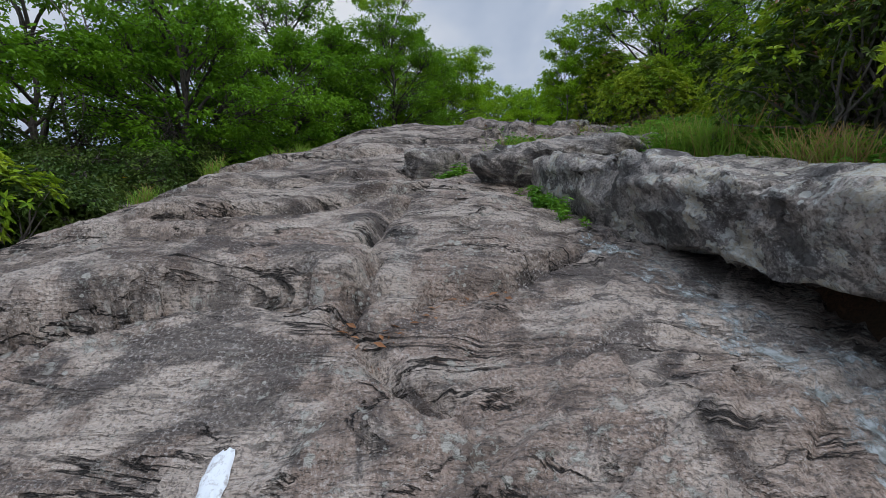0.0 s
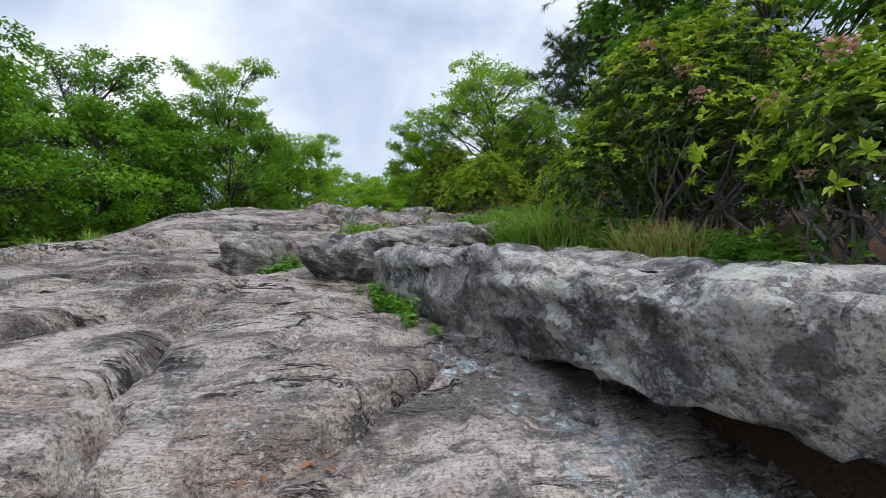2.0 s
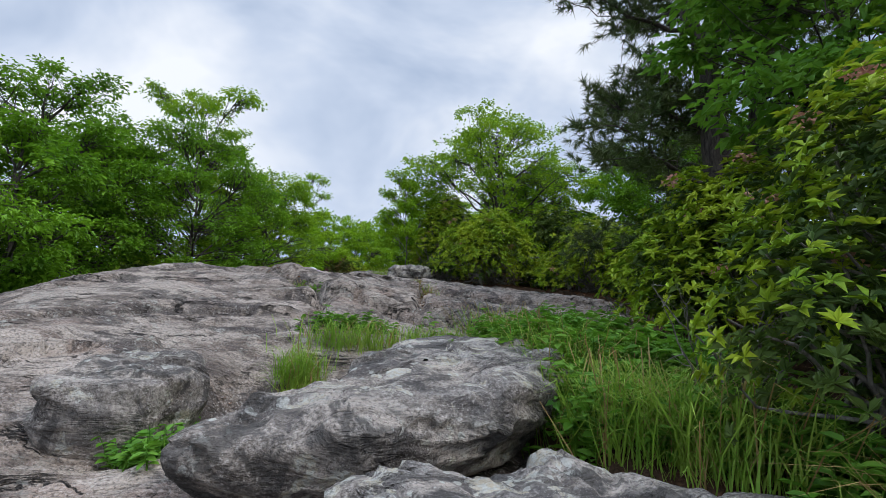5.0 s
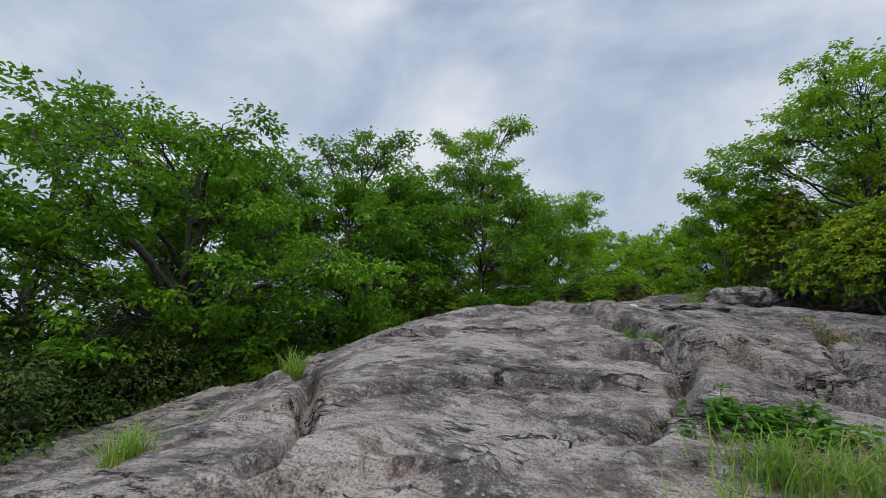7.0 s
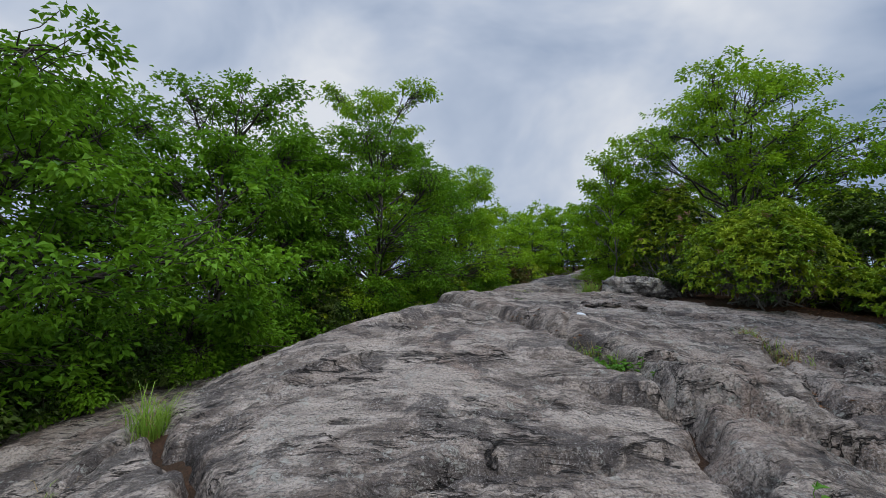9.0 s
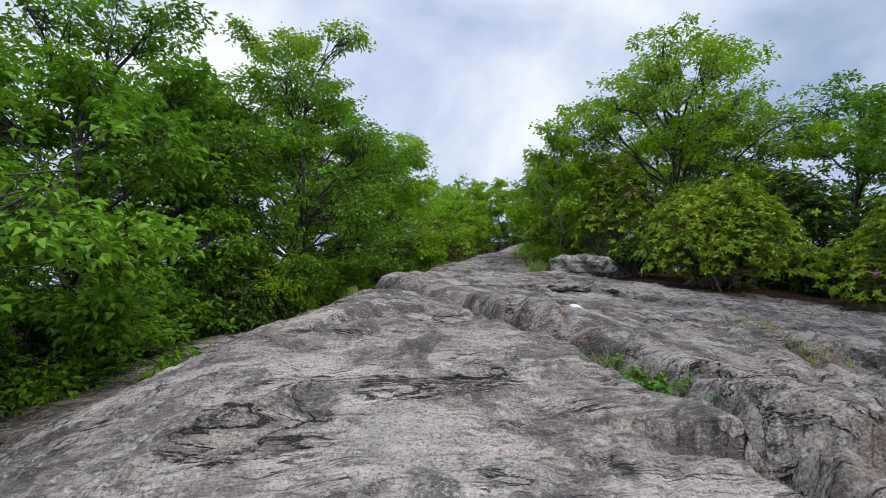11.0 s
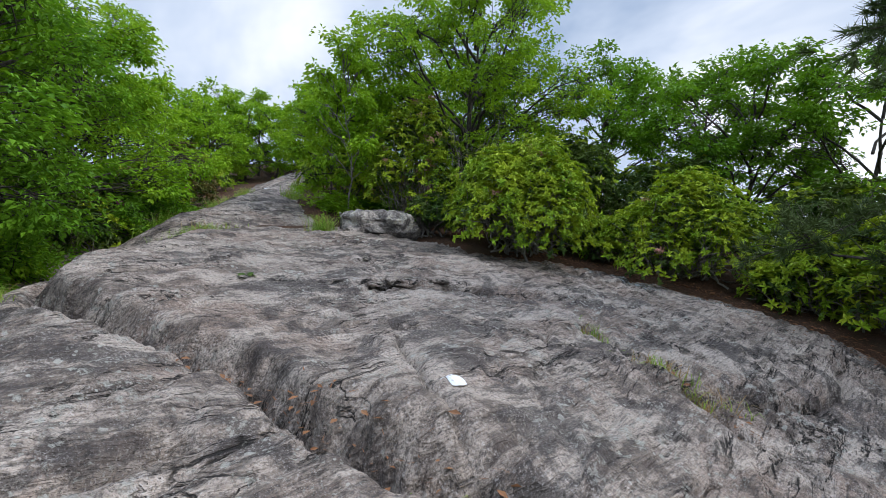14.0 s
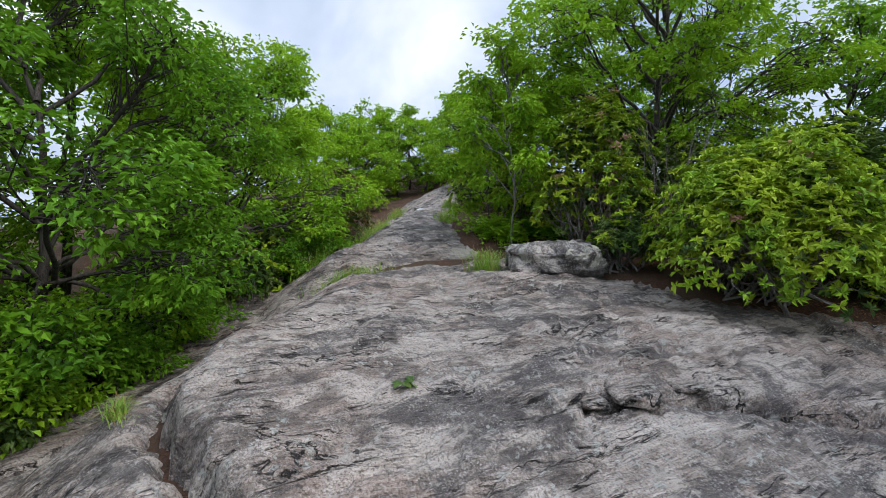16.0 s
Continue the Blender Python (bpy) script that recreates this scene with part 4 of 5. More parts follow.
for n_far, (fx, fy, fh) in enumerate(((2.9, 29.5, 3.6), (5.2, 31.5, 3.6), (0.0, 31.0, 4.4), (-2.5, 24.5, 4.6), (10.6, 29.0, 3.6), (8.9, 23.6, 3.2), (11.0, 21.5, 4.2), (-5.8, 21.0, 5.0), (13.5, 26.0, 4.2), (7.6, 35.5, 4.2), (0.6, 23.4, 3.8), (12.6, 33.0, 4.2), (10.2, 36.5, 4.4), (5.2, 36.0, 4.4), (14.5, 38.0, 5.0), (8.7, 34.2, 4.0), (10.3, 34.2, 3.6), (6.5, 33.2, 3.6), (9.3, 39.0, 5.2))):
    broadleaf("oak_tree", "light green tree at the end of the clearing", (fx, fy), fh, 2.1, 14, 360, 12, 0.19, LIGHT_OAK, 0.06, 40 + n_far, (0, 0), 0.09)
pine((6.6, 7.0), 8.8, 2.7, 31)

# ---- shrubs ----
laurel("laurel_bush", "large mountain laurel with grey crooked stems above the ledge", (3.35, 3.45), (1.3, 1.0), 1.9, 18, 3400, 0.06, LAUREL, 51, 26, PINK, 48, young=0.36)
laurel("laurel_bush", "mountain laurel with drooping leaves and faded flowers", (4.3, 5.35), (1.0, 0.95), 1.9, 14, 2600, 0.075, LAUREL, 52, 18, PINK, 34, lift=-0.12, young=0.62)
laurel("laurel_bush", "mountain laurel with faded pink flower heads", (3.05, 2.0), (0.75, 0.7), 1.5, 8, 1000, 0.065, LAUREL, 53, 12, PINK, 20, young=0.40)
laurel("laurel_bush", "dense yellow-green mountain laurel with pink blossoms", (5.75, 13.3), (1.5, 1.35), 2.1, 22, 3800, 0.085, LAUREL, 54, 12, PINK, 24, lift=-0.1, young=0.85)
laurel("laurel_bush", "mountain laurel bush edged with bare pale twigs", (7.55, 11.2), (1.35, 1.4), 1.9, 18, 2600, 0.08, LAUREL, 55, 6, PINK, 30, lift=-0.15, young=0.80)
laurel("laurel_bush", "dark green laurel with glossy leaves", (8.1, 13.6), (1.3, 1.2), 2.5, 11, 1200, 0.11, DARK_LEAF, 56, 0, None, 20)
laurel("laurel_bush", "mountain laurel bush under the pine", (7.6, 8.4), (1.4, 1.3), 1.9, 12, 1300, 0.10, LAUREL, 57, 4, PINK, 24, lift=-0.15, young=0.80)
laurel("laurel_bush", "dark mountain laurel bush under the pine", (5.9, 6.5), (1.2, 0.9), 1.6, 10, 1100, 0.095, DARK_LEAF, 58, 3, PINK, 24)
laurel("laurel_bush", "tall laurel topped with orange-pink flowers", (5.5, 15.9), (1.1, 0.9), 2.7, 12, 1200, 0.10, LAUREL, 59, 34, PINK, 24, young=0.75)
laurel("rhododendron_bush", "dark rhododendron with magenta blossoms beside the ramp", (1.4, 20.3), (1.2, 1.3), 1.7, 11, 1100, 0.12, DARK_LEAF, 60, 16, MAGENTA, 16)
laurel("laurel_bush", "reddish green laurel beside the rock ramp", (2.7, 23.0), (1.3, 1.4), 1.9, 11, 950, 0.12, RUSSET, 61, 0, None, 14)
laurel("laurel_bush", "yellow-green laurel at the head of the ramp", (4.0, 26.5), (1.4, 1.4), 1.5, 9, 700, 0.13, LAUREL, 62, 0, None, 10)
laurel("laurel_bush", "yellow-green laurel beside the rock ramp", (6.7, 20.6), (1.4, 1.5), 1.7, 11, 950, 0.12, LAUREL, 63, 4, PINK, 14)
laurel("laurel_bush", "yellow-green laurel beside the sapling", (5.7, 18.0), (1.0, 1.2), 1.5, 9, 800, 0.11, LAUREL, 69, 6, PINK, 14)
laurel("laurel_bush", "mixed green shrub beside the rock ramp", (8.5, 26.0), (1.5, 1.8), 1.6, 9, 700, 0.13, LAUREL, 64, 0, None, 10)
laurel("laurel_bush", "bright green low shrub beside the first slab", (-4.8, 4.5), (0.9, 0.9), 1.3, 8, 650, 0.095, LAUREL, 65, 0, None, 12)
laurel("laurel_bush", "low mountain laurel at the edge of the rock pavement", (7.5, 9.5), (1.0, 0.9), 1.2, 10, 900, 0.095, LAUREL, 151, 4, PINK, 16, lift=-0.1)
laurel("laurel_bush", "dark laurel filling the thicket", (9.6, 12.4), (1.5, 1.6), 2.1, 10, 900, 0.12, DARK_LEAF, 152, 0, None, 10)
laurel("laurel_bush", "dark laurel filling the thicket", (9.4, 9.6), (1.5, 1.6), 1.9, 10, 900, 0.12, DARK_LEAF, 153, 0, None, 10)
laurel("laurel_bush", "dark laurel filling the thicket", (7.0, 15.4), (1.2, 1.0), 2.0, 10, 800, 0.11, DARK_LEAF, 154, 0, None, 10)
laurel("laurel_bush", "low dark laurel above the weeds", (4.9, 4.2), (1.3, 1.5), 1.4, 10, 800, 0.10, DARK_LEAF, 155, 0, None, 10)
laurel("laurel_bush", "low mountain laurel at the edge of the rock pavement", (7.2, 12.6), (0.8, 0.7), 1.0, 8, 650, 0.09, LAUREL, 156, 2, PINK, 10, lift=-0.1)
laurel("laurel_bush", "low dark laurel beside the weathered boulder", (5.2, 14.9), (0.7, 0.5), 0.9, 7, 420, 0.09, DARK_LEAF, 157, 0, None, 10)
LOW = (((-4.2, 7.1), 0.7, 0.7, OAK, "low dark undergrowth beside the rock strip"), ((-4.2, 8.5), 0.8, 0.7, OAK, "low dark undergrowth beside the rock strip"), ((-3.6, 9.7), 0.8, 0.7, OAK, "low dark undergrowth beside the rock strip"), ((-2.7, 11.3), 0.8, 0.6, OAK, "low dark undergrowth beside the rock"), ((-4.4, 5.6), 0.6, 0.6, OAK, "low dark undergrowth beside the first slab"),
       ((0.0, 15.8), 0.8, 0.55, OAK, "low green shrub at the foot of the ramp"), ((-0.9, 14.6), 1.0, 0.7, DARK_LEAF, "low bright green shrub at the slab's edge"), ((0.35, 16.9), 0.8, 0.6, OAK, "low green shrub beside the rock ramp"), ((1.4, 18.6), 0.8, 0.6, OAK, "low green shrub beside the rock ramp"),
       ((-1.5, 13.25), 1.3, 0.85, OAK, "bright green leafy shrub at the slab's edge"), ((-2.5, 12.2), 1.3, 0.9, OAK, "green leafy shrub below the oaks"),
       ((-3.7, 10.9), 1.2, 1.0, OAK, "green leafy shrub below the oaks"), ((-4.9, 9.2), 1.0, 1.0, OAK, "dark leafy undergrowth below the oaks"),
       ((-5.4, 7.3), 1.0, 1.1, OAK, "dark leafy undergrowth below the oaks"), ((-5.2, 5.9), 0.9, 0.9, OAK, "dark leafy undergrowth below the oaks"),
       ((-6.8, 8.4), 1.4, 1.3, OAK, "dark leafy undergrowth below the oaks"), ((-6.4, 11.3), 1.5, 1.3, OAK, "dark leafy undergrowth below the oaks"),
       ((-1.3, 15.2), 1.3, 0.9, LIGHT_OAK, "bright green undergrowth beneath a young oak"), ((-0.4, 17.0), 1.2, 0.8, LIGHT_OAK, "bright green undergrowth beneath a young oak"))
# dark leaves on the undergrowth paint in the shade below the oak crowns
for n_low, (spot, tall, wide, leaf_mat, words) in enumerate(LOW):
    broadleaf("shrub", words, beyond(spot, 0.62 * wide), tall, wide, 16, 400, 12, 0.088, DARK_LEAF if "dark" in words else leaf_mat, 0.05, 171 + n_low, (0.05, 0), 0.03, 4, None, 1.0, "low shrubs", 0.8)
laurel("laurel_bush", "dark evergreen shrub under the young oaks", (-0.2, 17.8), (1.1, 1.0), 1.5, 10, 900, 0.11, DARK_LEAF, 66, 4, MAGENTA, 14)
laurel("laurel_bush", "dark evergreen shrub under the young oaks", (-2.6, 14.9), (1.3, 1.1), 1.6, 10, 900, 0.11, DARK_LEAF, 67, 0, None, 14)
laurel("laurel_bush", "dark evergreen shrub at the woodland edge", (-7.6, 12.6), (1.6, 1.4), 1.6, 8, 700, 0.12, DARK_LEAF, 68, 0, None, 10)

# ---- grass and weeds ----
grass_tuft("round green grass tuft on bare soil", (0.80, 6.0), 0.17, 0.23, 700, 81, 0.06)
grass_tuft("long green grass beside the boulder", (1.25, 6.4), 0.30, 0.24, 600, 82, 0.1, (1.8, 0.6))
grass_tuft("low green grass behind the boulder", (2.0, 6.5), 0.3, 0.22, 600, 109, 0.1, (1.6, 0.6))
grass_tuft("bright green grass tuft in a rock joint", (-2.6, 8.55), 0.13, 0.30, 260, 83, 0.05)
grass_tuft("green grass along the rock joint", (-2.85, 7.8), 0.22, 0.14, 420, 84, 0.15, (2.4, 0.35), 1.2)
grass_tuft("green grass along the rock joint", (0.85, 9.3), 0.15, 0.14, 420, 85, 0.15, (2.8, 0.4), 2.05)
grass_tuft("tall grass above the ledge", (2.3, 4.1), 0.42, 0.42, 1500, 86, 0.12, (0.6, 1.6), 0.35)
grass_tuft("straw-coloured grass at the edge of the ledge", (2.4, 2.9), 0.30, 0.30, 900, 87, 0.5, (0.6, 1.2), 0.3)
grass_tuft("tall green grass beside the boulder", (2.5, 5.3), 0.42, 0.45, 700, 88, 0.15, (0.8, 1.3))
grass_tuft("grass with pale seed stems behind the weeds", (2.7, 6.5), 0.35, 0.42, 800, 89, 0.25, (1.3, 0.8))
grass_tuft("yellowing grass in the long rock joint", (2.8, 9.55), 0.12, 0.12, 320, 90, 0.4, (0.6, 3.2), 0.2)
grass_tuft("yellowing grass in the long rock joint", (3.25, 10.45), 0.10, 0.14, 240, 91, 0.35, (0.6, 2.6), -0.6)
grass_tuft("green grass below the rock ramp", (1.6, 16.5), 0.22, 0.22, 520, 92, 0.1, (2.4, 0.5))
grass_tuft("green grass beside the rock ramp", (1.6, 18.4), 0.4, 0.36, 700, 93, 0.1, (0.7, 2.0), -0.7)
grass_tuft("green grass beside the rock ramp", (3.2, 21.0), 0.4, 0.36, 700, 94, 0.1, (0.7, 2.2), -0.6)
grass_tuft("green grass beside the weathered boulder", (3.35, 15.7), 0.22, 0.34, 420, 95, 0.1)
grass_tuft("small grass tuft on the slab's edge", (-2.6, 5.2), 0.12, 0.2, 220, 96, 0.1)
grass_tuft("small grass tuft on the slab's edge", (-2.2, 6.2), 0.12, 0.2, 220, 97, 0.1)
grass_tuft("green grass on the low edge of the slab", (-2.9, 4.4), 0.12, 0.18, 220, 98, 0.1)
grass_tuft("green grass beside the slab's lower joint", (-0.7, 13.6), 0.12, 0.14, 220, 99, 0.2, (0.5, 2.0), 0.3)
weeds("bright green weeds in the gap beside the ledge", (0.80, 3.5), (0.10, 0.42), 0.13, 60, 101, 0.042, 0.2)
weeds("bright green weeds between the block and the boulder", (0.15, 4.98), (0.2, 0.22), 0.16, 60, 102, 0.05)
weeds("dense green weeds above the boulders", (2.75, 5.6), (0.8, 0.8), 0.40, 560, 103, 0.075)
weeds("trailing green weeds beside bare soil and the small block", (0.30, 5.30), (0.16, 0.22), 0.12, 50, 111, 0.045, 0.5)
weeds("green weeds above the ledge", (2.25, 4.7), (0.45, 0.7), 0.28, 190, 104, 0.07)
weeds("green weeds in the joint beside the domed slab", (0.98, 8.95), (0.10, 0.36), 0.12, 40, 105, 0.045, 0.3)
weeds("low green weeds behind the boulder", (1.3, 6.9), (0.5, 0.2), 0.16, 60, 106, 0.06)
weeds("leafy green weeds under the laurel above the ledge", (2.6, 3.7), (0.35, 0.8), 0.30, 200, 107, 0.07)
weeds("small green weeds at the foot of the laurel", (2.65, 2.6), (0.3, 0.5), 0.24, 110, 108, 0.06)
for n_g, (gx_g, gy_g) in enumerate(((-0.9, 14.9), (0.0, 16.0), (0.7, 17.6), (1.9, 19.4), (3.9, 22.3), (4.9, 24.0), (4.6, 19.6), (5.6, 21.4), (7.0, 23.4), (-3.9, 11.9), (-4.4, 10.7))):
    grass_tuft("green grass along the edge of the rock", beyond((gx_g, gy_g), 0.0), 0.32, 0.28, 420, 500 + n_g, 0.12, (0.8, 1.7), -0.6)
weeds("dense green weeds under the laurel beside the boulder", (3.1, 4.9), (0.5, 0.7), 0.36, 240, 110, 0.075)
for n_g, (gx_g, gy_g) in enumerate(((-4.3, 6.4), (-4.5, 7.8), (-4.2, 9.2), (-3.4, 10.4), (-2.9, 11.6), (-2.3, 12.6))):
    grass_tuft("dark green grass at the foot of the oaks", beyond((gx_g, gy_g), 0.3), 0.4, 0.26, 420, 540 + n_g, 0.08, (0.8, 1.7), 0.3)
for n_u, (ux, uy, uw) in enumerate(((-3.5, 11.6, 0.5), (-4.4, 9.9, 0.5), (-5.2, 8.2, 0.5), (-2.9, 12.9, 0.4))):
    weeds("dark green undergrowth at the foot of the oaks", beyond((ux, uy), 0.5), (uw, 1.1), 0.34, 150, 120 + n_u, 0.09, 0.45, OAK)
weeds("green undergrowth beside the ramp and sapling", (4.6, 17.3), (0.5, 0.9), 0.4, 150, 130, 0.09, 0.0, LIGHT_OAK)
weeds("green undergrowth beneath the laurels by the boulder", (5.4, 17.0), (0.6, 0.6), 0.4, 110, 131, 0.09, 0.0, OAK)

# ---- small things on the rock ----


def draped(name, label, outline_r, at, half, turn, material, lift, seed, category, kind=""):
    """A thin ragged patch that lies on the rock."""
    rings, around = 8, 44
    ang = np.linspace(0, 2 * math.pi, around, endpoint=False)
    edge = 1 + outline_r * fractal2(np.cos(ang) * 2.2 + seed, np.sin(ang) * 2.2, 3, 0.6, seed)
    c, s = math.cos(turn), math.sin(turn)
    verts = []
    for r in np.linspace(0.02, 1, rings):
        sq = np.maximum(np.abs(np.cos(ang)), np.abs(np.sin(ang))) ** -0.55
        px, py = r * edge * sq * np.cos(ang) * half[0], r * edge * sq * np.sin(ang) * half[1]
        x, y = at[0] + c * px - s * py, at[1] + s * px + c * py
        soft = sum(rock_height(x + dx, y + dy) for dx in (-0.04, 0, 0.04) for dy in (-0.04, 0, 0.04)) / 9
        verts.append(np.stack([x, y, np.maximum(soft, rock_height(x, y)) + lift * (1 - 0.8 * r ** 6)], 1))
    a = np.arange(rings * around).reshape(rings, around)
    b = np.roll(a, -1, 1)
    f = np.stack([a[:-1], a[1:], b[1:], b[:-1]], -1).reshape(-1, 4)
    return tagged(new(name, mesh_from(name, np.concatenate(verts), f, material)), label, category, kind=kind)


draped("trail_mark", "white painted trail mark on the brown slab", 0.06, (-0.68, 1.22), (0.042, 0.12), 0.12, PAINT, 0.014, 5, "trail mark")
draped("trail_mark", "white painted trail mark on the domed slab", 0.04, (1.106, 10.084), (0.05, 0.085), -0.3, PAINT, 0.014, 6, "trail mark")
draped("trail_mark", "white painted trail mark on the far rock ramp", 0.12, (4.80, 21.7), (0.06, 0.14), 0.3, PAINT, 0.014, 7, "trail mark")


def fallen_twig():
    """A snapped oak twig with a few leaves, lying on the slab."""
    rng = np.random.default_rng(9)
    at = (0.97, 12.74)
    root = thing("fallen_twig", "fallen green oak twig lying on the bare slab", "twig", at=(at[0], at[1], ground_at(*at) + 0.012))
    p, r = bent((-0.14, -0.06, 0), (0.10, 0.02, 0.02), 0.004, 0.002, rng, 6, 0.2)
    part("stem", mesh_from("stem", *tubes([(p, r)], 5), BARK), root)
    for k in range(9):
        a = rng.uniform(0, 6.28)
        v, f = leaves(np.array([[0.05 + rng.normal(0, 0.03), rng.normal(0, 0.02), 0.015]]), np.array([[math.cos(a), math.sin(a), 0.12]]), np.array([[0, 0, 1.0]]) + rng.normal(0, 0.2, (1, 3)), np.array([0.09]), np.array([0.045]), 0.2, 0.1, True)
        part("leaf", mesh_from("leaf", v, f, DARK_LEAF, False), root)


fallen_twig()


def litter_strip(label, line, width, count, seed):
    """Dead leaves and needles gathered along a joint."""
    rng = np.random.default_rng(seed)
    pts = np.array(line)
    seg = rng.integers(0, len(pts) - 1, count)
    t = rng.random((count, 1))
    p = pts[seg] * (1 - t) + pts[seg + 1] * t + rng.normal(0, width, (count, 2))
    z = np.maximum(soil_height(p[:, 0], p[:, 1]), np.where(p[:, 0] < knots(p[:, 1], RIGHT_Y, RIGHT_X) + 0.2, rock_height(p[:, 0], p[:, 1]), -9)) + 0.006
    a = rng.uniform(0, 6.28, count)
    d = np.stack([np.cos(a), np.sin(a), rng.normal(0, 0.15, count)], 1)
    ln = rng.uniform(0.02, 0.065, count)
    wide = np.where(rng.random(count) < 0.3, 0.45, 0.07) * ln
    v, f = leaves(np.column_stack([p, z]), d, np.tile([0, 0, 1.0], (count, 1)) + rng.normal(0, 0.3, (count, 3)), ln, wide, 0.25, -0.05)
    tagged(new("leaf_litter", mesh_from("leaf_litter", v, f, LITTER, False)), label, "leaf litter", "leaf litter", "stuff")


litter_strip("orange-brown needles along the rock's edge under laurels", ((5.2, 13.2), (6.1, 12.8), (6.7, 12.1), (6.75, 11.0), (6.75, 10.0), (6.4, 8.8), (5.7, 7.8)), 0.2, 3600, 201)
litter_strip("dead leaves in the joint beside the domed slab", ((0.1, 11.4), (0.38, 10.68), (0.45, 10.2), (0.85, 9.35), (1.1, 8.3)), 0.05, 420, 202)
litter_strip("brown needles in the long joint", ((2.4, 8.4), (2.65, 9.0), (2.9, 9.7)), 0.05, 320, 203)
litter_strip("dead leaves in the lower slab's joint", ((-0.46, 1.95), (-0.3, 1.75), (0.0, 2.05), (0.3, 2.2)), 0.03, 120, 204)
litter_strip("dead leaves and roots on bare soil beside the boulder", ((0.3, 5.3), (0.6, 5.5), (0.9, 5.6)), 0.14, 260, 205)
litter_strip("dead leaves on the soil below the young oaks", ((-4.3, 11.6), (-3.4, 13.0), (-1.9, 15.0), (-0.7, 16.4)), 0.2, 700, 206)


def loose_stone(at, size, seed, label="small flat grey stone lying on the slab"):
    rng = np.random.default_rng(seed)
    bm = bmesh.new()
    bmesh.ops.create_icosphere(bm, subdivisions=3, radius=1.0)
    turn = Matrix.Rotation(rng.uniform(0, 6.28), 3, "Z")
    for w in bm.verts:
        k = 1 + 0.22 * noise.noise(w.co * 1.7 + Vector((seed, 0, 0))) + 0.10 * noise.noise(w.co * 4.1)
        co = Vector((max(-0.8, min(0.8, w.co.x)) * size[0], max(-0.75, min(0.85, w.co.y)) * size[1], max(-0.6, min(0.65, w.co.z)) * size[2])) * k
        w.co = turn @ co
    me = bpy.data.meshes.new("stone")
    bm.to_mesh(me)
    bm.free()
    me.materials.append(ROCK)
    me.polygons.foreach_set("use_smooth", [True] * len(me.polygons))
    ob = new("stone", me)
    ob.location = (at[0], at[1], ground_at(*at) + size[2] * 0.35)
    tagged(ob, label, "stone", "loose stones")


for n_st, (sx, sy, sz) in enumerate(((2.3, 12.1, 0.26), (2.72, 12.0, 0.15), (1.98, 12.12, 0.14), (1.95, 8.55, 0.2), (4.5, 22.2, 0.25), (5.2, 22.6, 0.3), (-0.35, 16.4, 0.28), (-1.9, 15.3, 0.25), (5.6, 12.8, 0.12))):
    loose_stone((sx, sy), (sz, sz * 0.75, sz * 0.22), 300 + n_st)
for n_y in range(5):
    rng_y = np.random.default_rng(400 + n_y)
    yx, yy = -5.0 + rng_y.normal(0, 0.25), 6.7 + rng_y.normal(0, 0.3)
    flower = thing("wild_flower", "small yellow wild flower in the grass", "flower", "yellow flowers", at=(yx, yy, ground_at(yx, yy)))
    stem_path = bent((0, 0, 0), (0.03, 0.02, 0.42), 0.003, 0.002, rng_y, 5, 0.1)
    part("stem", mesh_from("stem", *tubes([stem_path], 4), GRASS), flower)
    fa = np.linspace(0, 6.28, 9)[:-1]
    fd = np.stack([np.cos(fa), np.sin(fa), np.full(8, 0.3)], 1)
    part("blossom", mesh_from("blossom", *leaves(np.tile([0.03, 0.02, 0.42], (8, 1)), fd, np.tile([0, 0, 1.0], (8, 1)), np.full(8, 0.035), np.full(8, 0.02)), YELLOW, False), flower)


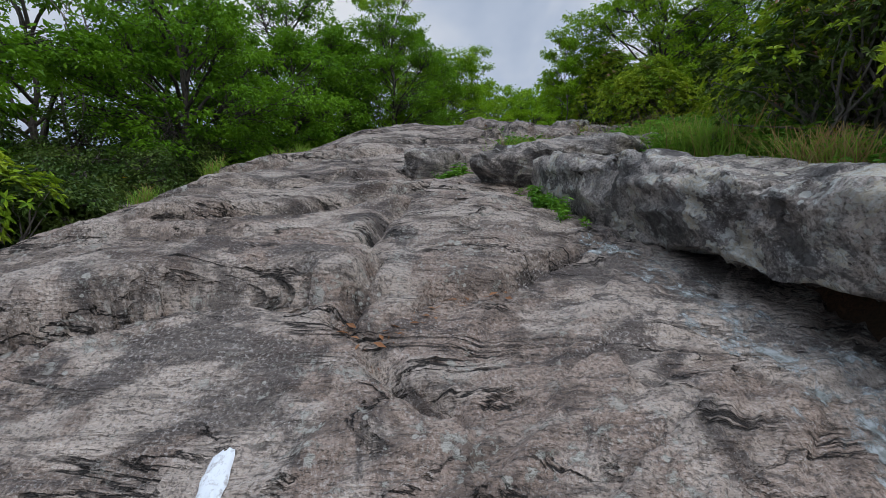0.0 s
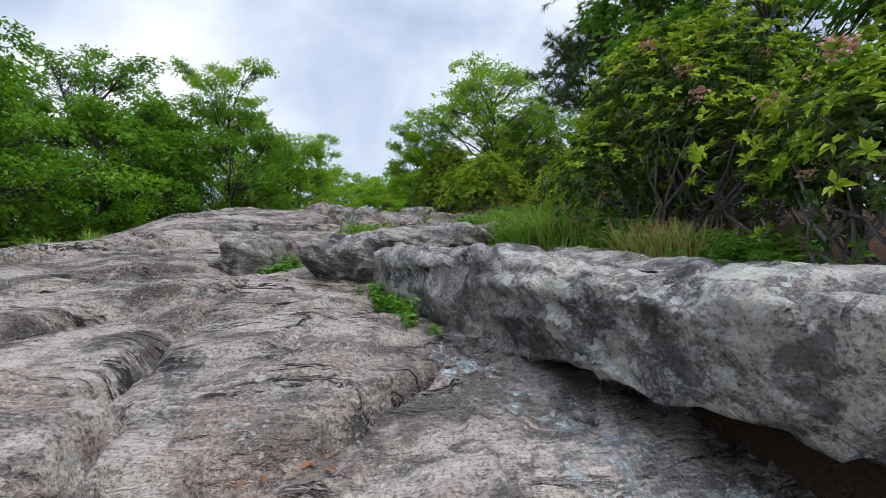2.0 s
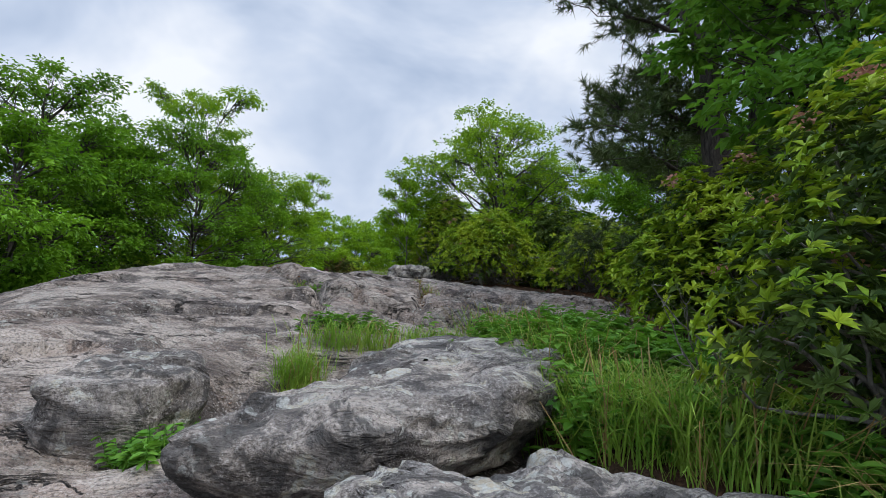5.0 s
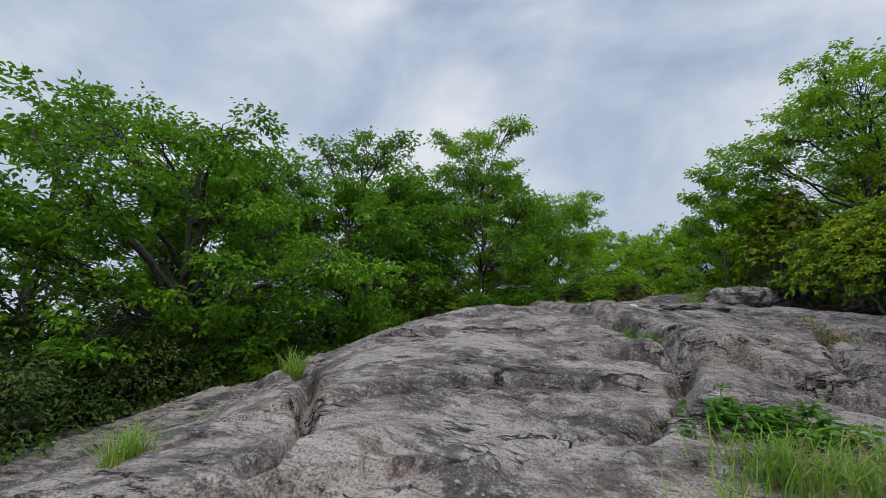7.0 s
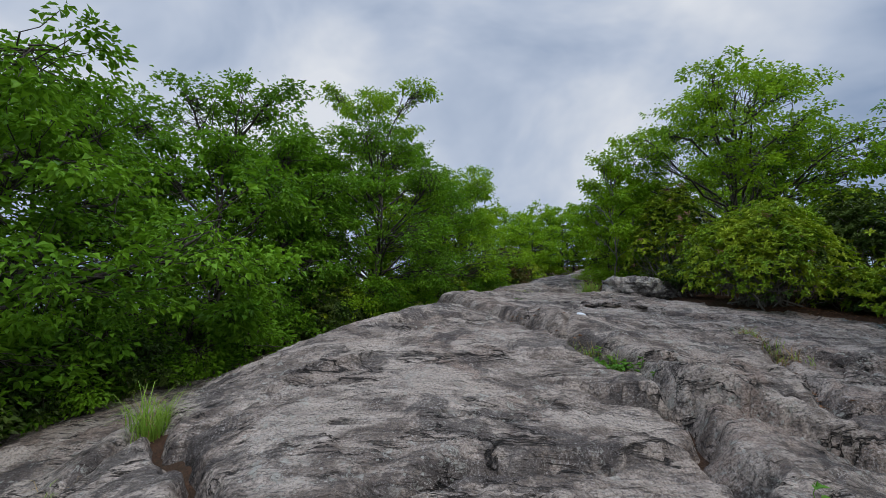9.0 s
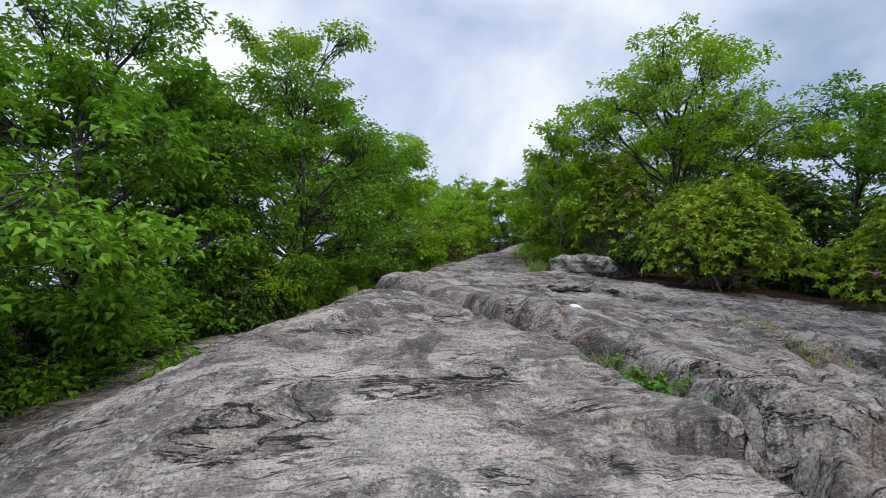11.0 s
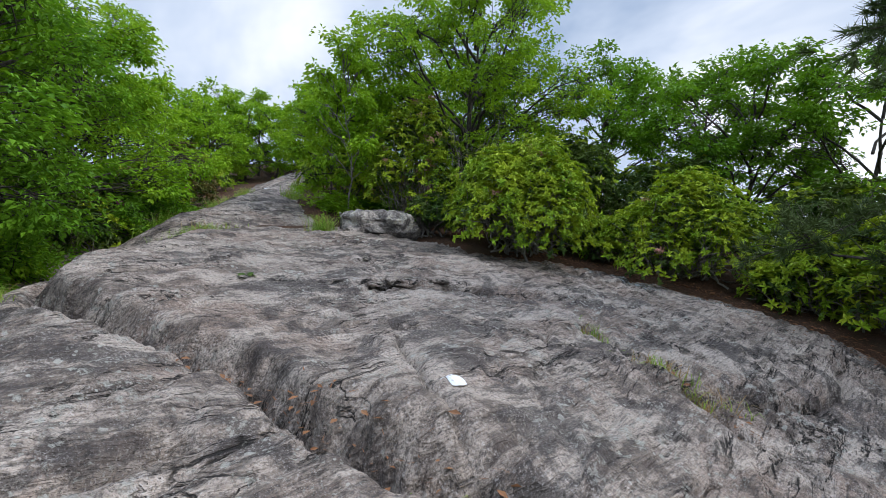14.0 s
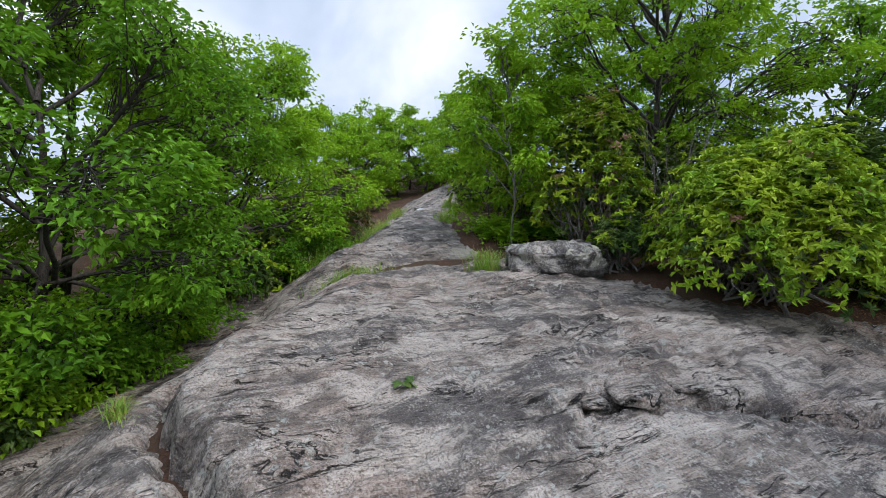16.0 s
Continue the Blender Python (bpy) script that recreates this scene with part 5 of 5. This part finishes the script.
def dead_twigs(name, label, at, height, spread, count, seed, base_radius=0.012, category="shrub"):
    """Bare grey branches without leaves."""
    rng = np.random.default_rng(seed)
    root = thing(name, label, category, "bare branches", at=(at[0], at[1], ground_at(*at) - 0.03))
    for k in range(count):
        a = rng.uniform(0, 6.28)
        tip = np.array([math.cos(a) * spread * rng.uniform(0.2, 1), math.sin(a) * spread * rng.uniform(0.2, 1), height * rng.uniform(0.7, 1.05)])
        p, r = bent((rng.normal(0, 0.08), rng.normal(0, 0.08), 0), tip, base_radius, base_radius * 0.3, rng, 9, 0.22)
        paths = [(p, r)]
        for _ in range(9):
            o = p[rng.integers(3, 9)]
            q = o + unit(rng.normal(0, 1, 3) + [0, 0, 0.5]) * rng.uniform(0.15, 0.5) * height * 0.35
            paths.append(bent(o, q, base_radius * 0.35, base_radius * 0.15, rng, 5, 0.3))
        part("branch", mesh_from("branch", *tubes(paths, 5), PALE_BARK), root)


dead_twigs("dead_shrub", "bare grey twiggy shrub behind the laurels", (6.3, 15.0), 2.1, 0.8, 16, 601)
dead_twigs("dead_shrub", "bare grey twigs at the foot of the laurel", (6.95, 11.4), 0.6, 0.5, 8, 602, 0.008)
dead_twigs("dead_shrub", "bare grey twigs below the laurel above the ledge", (2.75, 4.2), 0.7, 0.5, 9, 603, 0.009)
dead_twigs("dead_tree", "bare dead tree standing beside the oak", (-7.3, 9.4), 4.6, 0.6, 4, 604, 0.03, "tree")


def crust_material():
    m = Nodes("pale_mineral_crust")
    co = m.coords()
    n = m.noise(co, 9.0, 7, 0.75, 0.6)
    c = m.mix(m.ramp(m.noise(co, 30.0, 4), (0.42, 0.0), (0.58, 1.0)), (0.18, 0.20, 0.19), (0.38, 0.41, 0.41))
    p = m.node("BsdfPrincipled", Base_Color=c, Roughness=0.85)
    clear, mix = m.node("BsdfTransparent"), m.node("MixShader", Fac=m.ramp(n, (0.48, 0.0), (0.62, 0.8)))
    m.tree.links.new(clear.outputs["BSDF"], mix.inputs[1])
    m.tree.links.new(p.outputs["BSDF"], mix.inputs[2])
    m.tree.links.new(mix.outputs["Shader"], m.out.inputs["Surface"])
    return m.mat


CRUST = crust_material()
for n_c, (cx, cy, ca, cb, ct) in enumerate(((1.08, 2.42, 0.42, 0.14, -0.95), (1.42, 1.75, 0.5, 0.2, -0.95), (1.66, 1.15, 0.45, 0.24, -0.9), (6.3, 11.4, 0.5, 0.18, 1.4), (6.3, 12.3, 0.3, 0.16, 0.3), (5.5, 12.7, 0.4, 0.12, 2.4), (6.3, 10.3, 0.45, 0.15, 1.6))):
    draped("lichen_crust", "pale grey-green mineral and lichen crust on rock", 0.3, (cx, cy), (ca, cb), ct, CRUST, 0.006, 700 + n_c, "lichen", "stuff")
